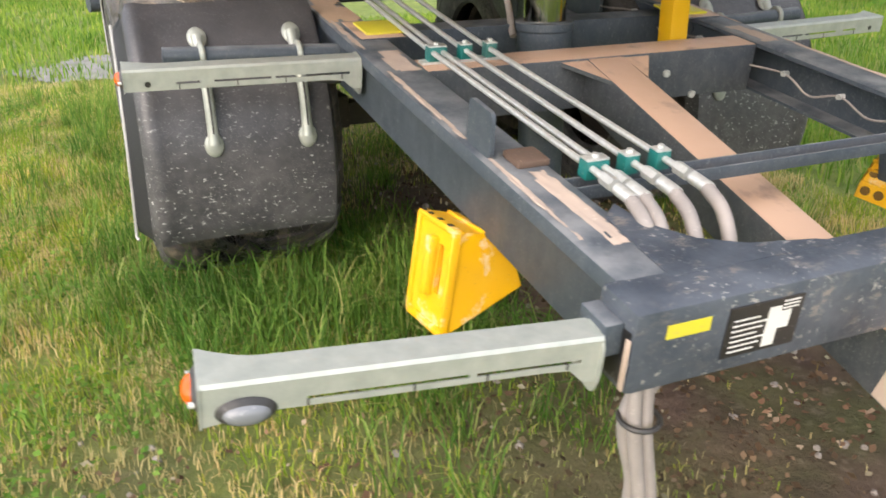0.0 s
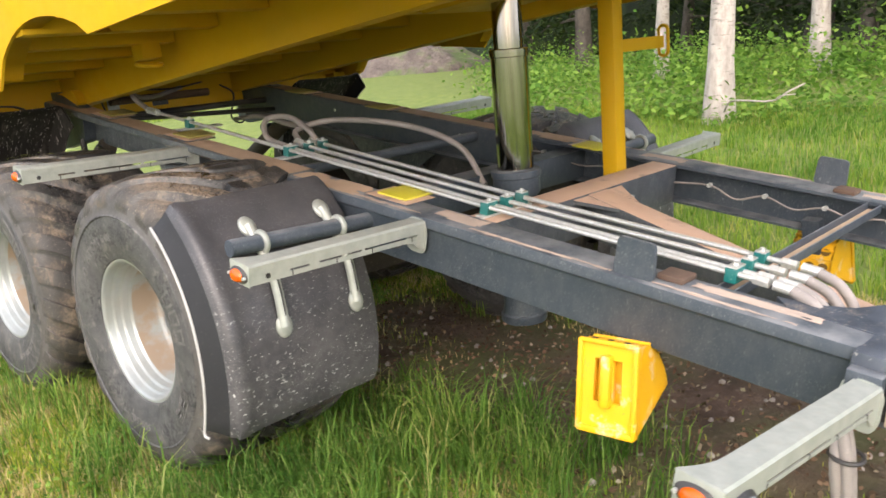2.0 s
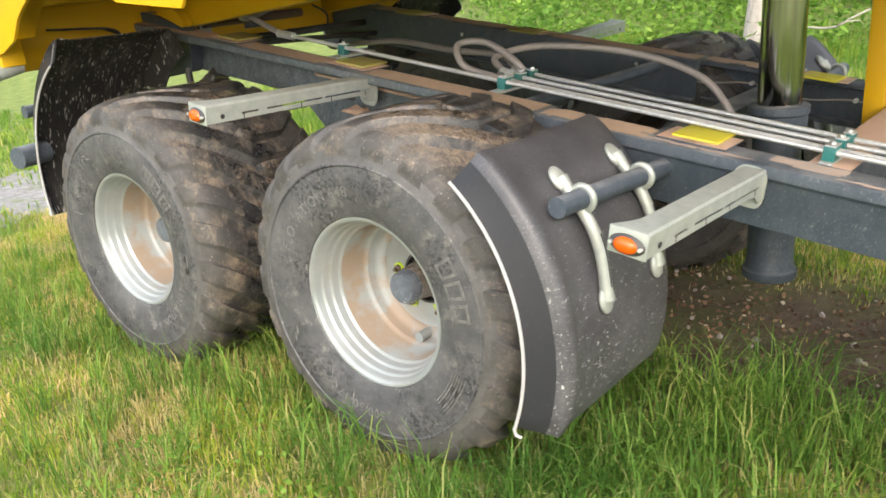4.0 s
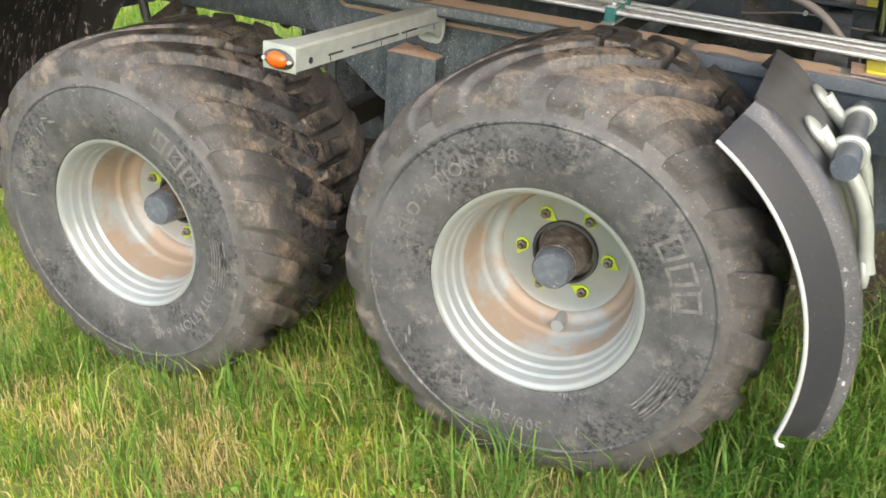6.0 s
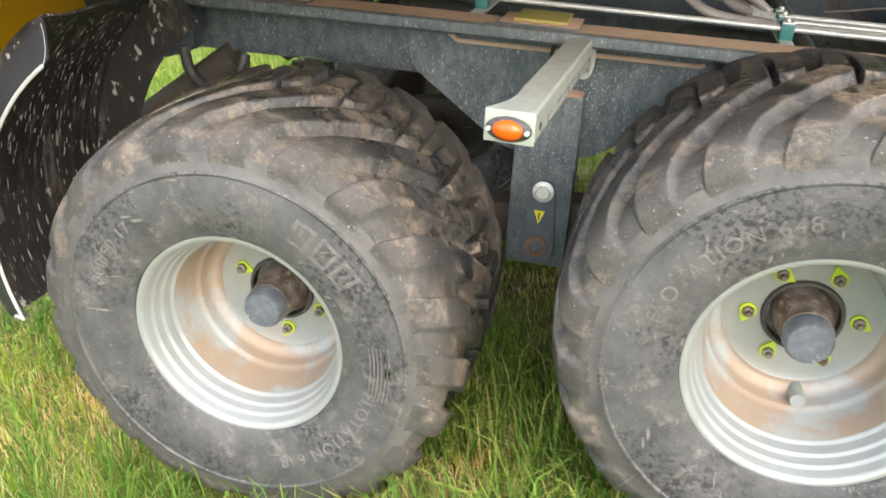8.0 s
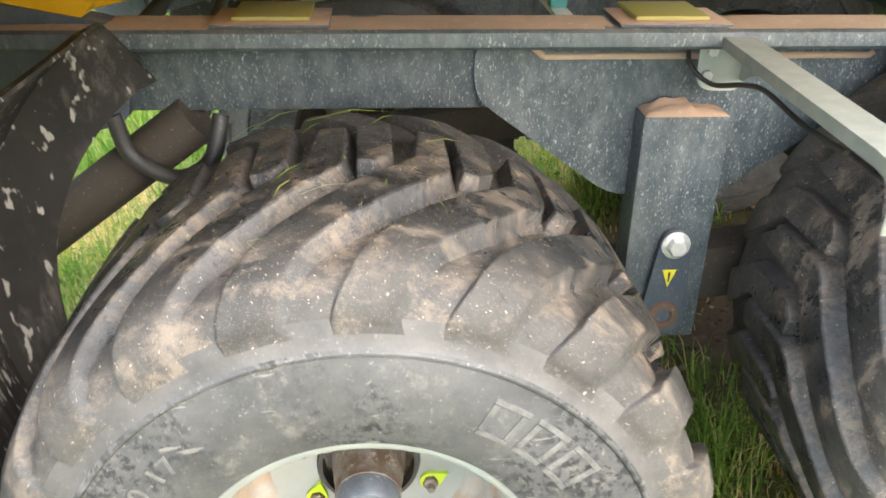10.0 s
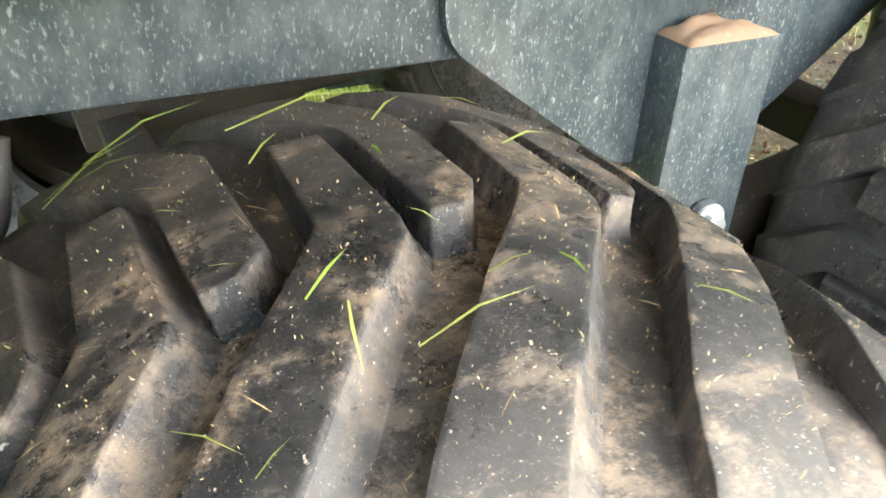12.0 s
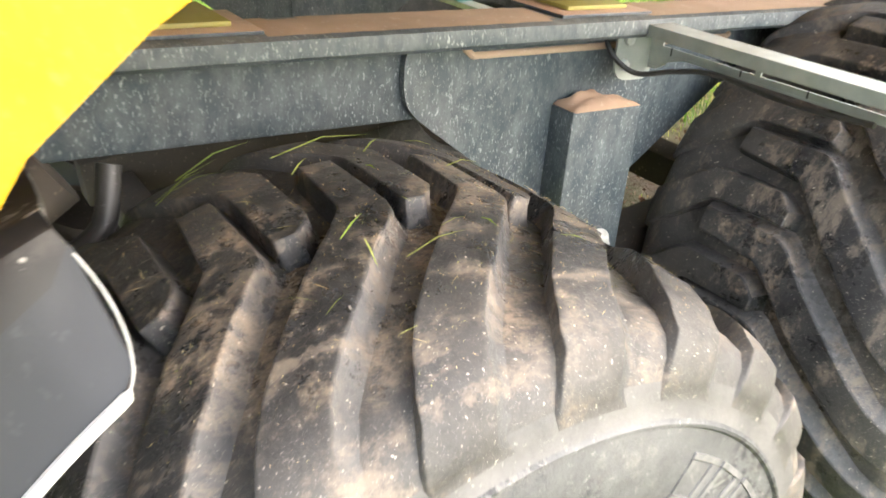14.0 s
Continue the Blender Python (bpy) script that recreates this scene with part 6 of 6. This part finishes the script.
part("stem", tubed(curve_pts([(5.3, 1.15, 0.42), (4.93, 0.89, 0.55), (4.88, 0.53, 0.55), (4.84, 0.37, 0.63), (4.88, 0.25, 0.69)], 6), 0.008, 8), PALE_BARK, twig)
part("side_twig", tubed(curve_pts([(4.88, 0.5, 0.555), (4.8, 0.42, 0.6), (4.82, 0.3, 0.61)], 6), 0.005, 6), PALE_BARK, twig)
tree(12.5, 9.8, 0.13, 11, True, 2, False)
tree(13.2, 3.3, 0.2, 12, False, 3, True)
tree(9.6, 4.24, 0.1, 10, True, 4, False)
tree(9.3, 1.76, 0.12, 10, True, 6, False)
for i, (x, y) in enumerate(((9.0, -1.0), (11.6, 1.9), (11.0, 6.6), (12.0, 0.2), (14.0, 6.2), (15.5, 9.0), (15.0, 1.5), (19.0, 12.4), (16.8, 4.4), (11.8, -3.0), (17.5, 13.0), (14.6, -2.4), (18.5, 8.5))):
    tree(x, y, 0.11 + 0.02 * (i % 4), 9 + (i % 3), False, 10 + i, True)


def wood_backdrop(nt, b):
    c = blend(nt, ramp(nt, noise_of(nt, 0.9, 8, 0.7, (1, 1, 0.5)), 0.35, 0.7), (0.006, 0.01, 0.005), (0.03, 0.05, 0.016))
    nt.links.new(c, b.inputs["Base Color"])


# dark sheet behind the trees; the wood's shade is put into its colour
WOOD = mat("shaded_deep_wood", wood_backdrop, 0.95)
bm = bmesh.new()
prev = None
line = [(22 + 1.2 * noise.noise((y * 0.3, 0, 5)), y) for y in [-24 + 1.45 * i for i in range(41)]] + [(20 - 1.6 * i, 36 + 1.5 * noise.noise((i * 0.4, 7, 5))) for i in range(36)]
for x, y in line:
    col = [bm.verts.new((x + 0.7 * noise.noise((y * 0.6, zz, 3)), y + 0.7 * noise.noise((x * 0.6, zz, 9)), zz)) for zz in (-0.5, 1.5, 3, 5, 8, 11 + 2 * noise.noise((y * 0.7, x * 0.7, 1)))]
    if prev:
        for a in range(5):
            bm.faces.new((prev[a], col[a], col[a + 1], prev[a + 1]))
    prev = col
tagged(link("backdrop", bm, WOOD), "dark sheet for the shaded depth of a spruce wood", "backdrop", kind="structure")

# earth mound in the meadow
def heap_soil(nt, b):
    c = blend(nt, ramp(nt, noise_of(nt, 2.2, 8, 0.7), 0.35, 0.65), (0.09, 0.072, 0.06), (0.23, 0.185, 0.155))
    c = blend(nt, times(nt, ramp(nt, noise_of(nt, 1.2, 6), 0.5, 0.62), 0.7), c, (0.12, 0.2, 0.04))
    nt.links.new(c, b.inputs["Base Color"])
    bump(nt, b, noise_of(nt, 4, 8, 0.7), 1, 0.15)


bm = bmesh.new()
bmesh.ops.create_grid(bm, x_segments=40, y_segments=40, size=1)
for v in bm.verts:
    r = v.co.length
    h = max(0.0, 1 - r) ** 0.8 * (1.35 + 0.5 * noise.noise(v.co * 3)) - 0.1 * (r > 0.95)
    v.co = Vector((v.co.x * 3.0, v.co.y * 3.4, h))
mound = link("earth_mound", bm, mat("heaped_soil", heap_soil, 0.95), smooth=True)
mound.matrix_basis = pose(16.5, 17.5, 0.42)
tagged(mound, "grey-brown heap of earth with weeds in the meadow", "earth mound")


# ---- pale gravel behind the trailer ----
def gravel_mix(nt, b):
    c = blend(nt, ramp(nt, noise_of(nt, 18, 7, 0.7), 0.35, 0.65), (0.15, 0.142, 0.13), (0.31, 0.295, 0.28))
    c = blend(nt, times(nt, ramp(nt, noise_of(nt, 4, 5), 0.52, 0.64), 0.6), c, (0.12, 0.16, 0.04))
    nt.links.new(c, b.inputs["Base Color"])
    bump(nt, b, noise_of(nt, 60, 6, 0.7), 0.9, 0.01)


bm = bmesh.new()
at = {}
for i in range(61):
    for j in range(41):
        x, y = -2.2 + 0.056 * i, 3.25 + 0.047 * j
        at[i, j] = (bm.verts.new((x, y, ground_height(x, y) + 0.006 + 0.006 * min(1.0, gravelly(x, y) * 4))), gravelly(x, y))
for i in range(60):
    for j in range(40):
        q = [at[i, j], at[i + 1, j], at[i + 1, j + 1], at[i, j + 1]]
        if min(g for v, g in q) > 0.16:
            bm.faces.new([v for v, g in q])
bmesh.ops.delete(bm, geom=[v for v in bm.verts if not v.link_faces], context="VERTS")
tagged(link("gravel", bm, mat("pale_gravel", gravel_mix, 0.95), smooth=True), "pale grey gravel patch in the meadow", "gravel", kind="stuff")


# ---- litter on the bare soil ----
LITTER = leafy("dead_leaves_and_chips", [(0, (0.07, 0.045, 0.03)), (0.5, (0.15, 0.095, 0.065)), (0.88, (0.26, 0.17, 0.12)), (1, (0.5, 0.44, 0.36))], 0.9, 0.1)
n = 16000
x, y = rng.uniform(-1.9, 1.2, n), rng.uniform(-2.9, 1.6, n)
keep = np.array([bare(a, b) for a, b in zip(x, y)]) > rng.uniform(0.1, 0.8, n)
x, y = x[keep], y[keep]
v, f, k = leaf_cloud(np.stack([x, y, heights(x, y) + 0.008], 1), np.full((len(x), 3), 0.003), 1, 0.021, rng)
tagged(raw_mesh("litter", v, f, k, LITTER), "brown dead leaves and pale chips on bare soil", "litter", kind="stuff")
n = 480
x, y = rng.uniform(-1.8, 1.0, n), rng.uniform(-2.9, 1.2, n)
keep = np.array([bare(a, b) for a, b in zip(x, y)]) > rng.uniform(0.15, 0.9, n)
bm = bmesh.new()
for a, b in zip(x[keep], y[keep]):
    r = rng.uniform(0.004, 0.014)
    vs = bmesh.ops.create_icosphere(bm, subdivisions=1, radius=r, matrix=Matrix.Translation((a, b, ground_height(a, b) + r * 0.3)))["verts"]
    for q in vs:
        q.co += 0.35 * r * noise.noise_vector(q.co * 90)
STONE = mat("pale_stones", plastic((0.3, 0.27, 0.24), (0.55, 0.5, 0.45), 0.5, grey=0.8, dust=(0.2, 0.16, 0.13)), 0.9)
tagged(link("stones", bm, STONE), "small pale stones in bare soil", "stones", kind="stuff")

# ---- grass clippings on the rear tyre ----
def on_rear_tyre(s, theta, up):
    q = on_tyre(s, theta, 1.0)
    away = Vector((0, q.y, q.z)).normalized()
    return Vector((-XC, 1.122, 0.447)) + q + away * up


verts, flat, sizes = [], [], []
def sliver(p, q, w, bow=0.03):
    d = (q - p)
    side = d.cross(Vector((rng.normal(0, 0.4), rng.normal(0, 0.4), 1))).normalized() * w / 2
    b0 = len(verts)
    mid = (p + q) / 2 + Vector((0, 0, bow * d.length)) + side * rng.normal(0, 0.6)
    for c in (p - side * 0.6, p + side * 0.6, mid + side, mid - side, q):
        verts.append(tuple(c))
    flat.extend((b0, b0 + 1, b0 + 2, b0 + 3, b0 + 3, b0 + 2, b0 + 4))
    sizes.extend((4, 3))


def lug_top(s, theta):
    """Whether a lug stands under this place of the tread."""
    for k in range(-1, 2):
        t = (theta % (360 / LUGS)) + k * 360 / LUGS
        for L, R in ((LONG_L, LONG_R), (FAR_L, FAR_R)):
            if L[0][0] < s < L[-1][0] and np.interp(s, *zip(*R)) < t < np.interp(s, *zip(*L)):
                return True
    return False


for i in range(1700):
    s, th = rng.uniform(-0.24, 0.2), rng.uniform(-38, 34)
    up = 0.0015 if lug_top(s, th) else -0.028
    p = on_rear_tyre(s, th, up)
    L = rng.choice([0.0009, 0.002, 0.006, 0.02], p=[0.82, 0.12, 0.035, 0.025])
    a = rng.uniform(0, 2 * math.pi)
    q = on_rear_tyre(s + L * math.cos(a), th + math.degrees(L * math.sin(a) / 0.47), up + 0.002)
    sliver(p, q, rng.uniform(0.00035, 0.0008))
tagged(raw_mesh("chaff", verts, flat, sizes, leafy("dry_chaff", [(0, (0.45, 0.36, 0.2)), (0.6, (0.6, 0.5, 0.32)), (1, (0.35, 0.4, 0.14))], 0.7, 0.2)), "straw-coloured chaff lying on a tyre", "chaff", kind="stuff")
verts, flat, sizes = [], [], []
for s0, t0, s1, t1 in ((-0.222, 17.5, -0.252, 7.5), (-0.233, 17.3, -0.23, 9.1), (-0.236, 14.4, -0.219, 8.5), (-0.261, 13.4, -0.273, 1.3), (-0.212, 1.8, -0.233, -14.6), (-0.149, 2.0, -0.168, -1.1), (-0.173, -9.6, -0.196, -13.5),
                       (-0.222, -19.5, -0.184, -21.4), (-0.045, -5.3, -0.012, -6.0), (-0.114, -18.5, -0.136, -25.5), (0.068, 0.6, 0.064, -7.4), (0.034, -6.2, 0.031, -10.0), (0.018, 2.3, 0.072, 4.1), (0.041, 14.2, 0.085, 11.2),
                       (0.092, 11.3, 0.086, 8.8), (0.08, -19.0, 0.114, -19.6), (0.004, 4.4, -0.014, 0.5), (-0.093, -9.5, -0.074, -10.9), (-0.13, -7.3, -0.094, -6.4), (0.032, -11.8, 0.058, -11.7)):
    sliver(on_rear_tyre(s0, t0, 0.007), on_rear_tyre(s1, t1, 0.009 + 0.008 * rng.random()), 0.002, 0.08)
tagged(raw_mesh("grass_clippings", verts, flat, sizes, leafy("cut_grass", [(0, (0.2, 0.33, 0.06)), (1, (0.4, 0.48, 0.16))], 0.5, 0.4)), "fresh cut grass blades lying on a tyre", "grass", kind="stuff")
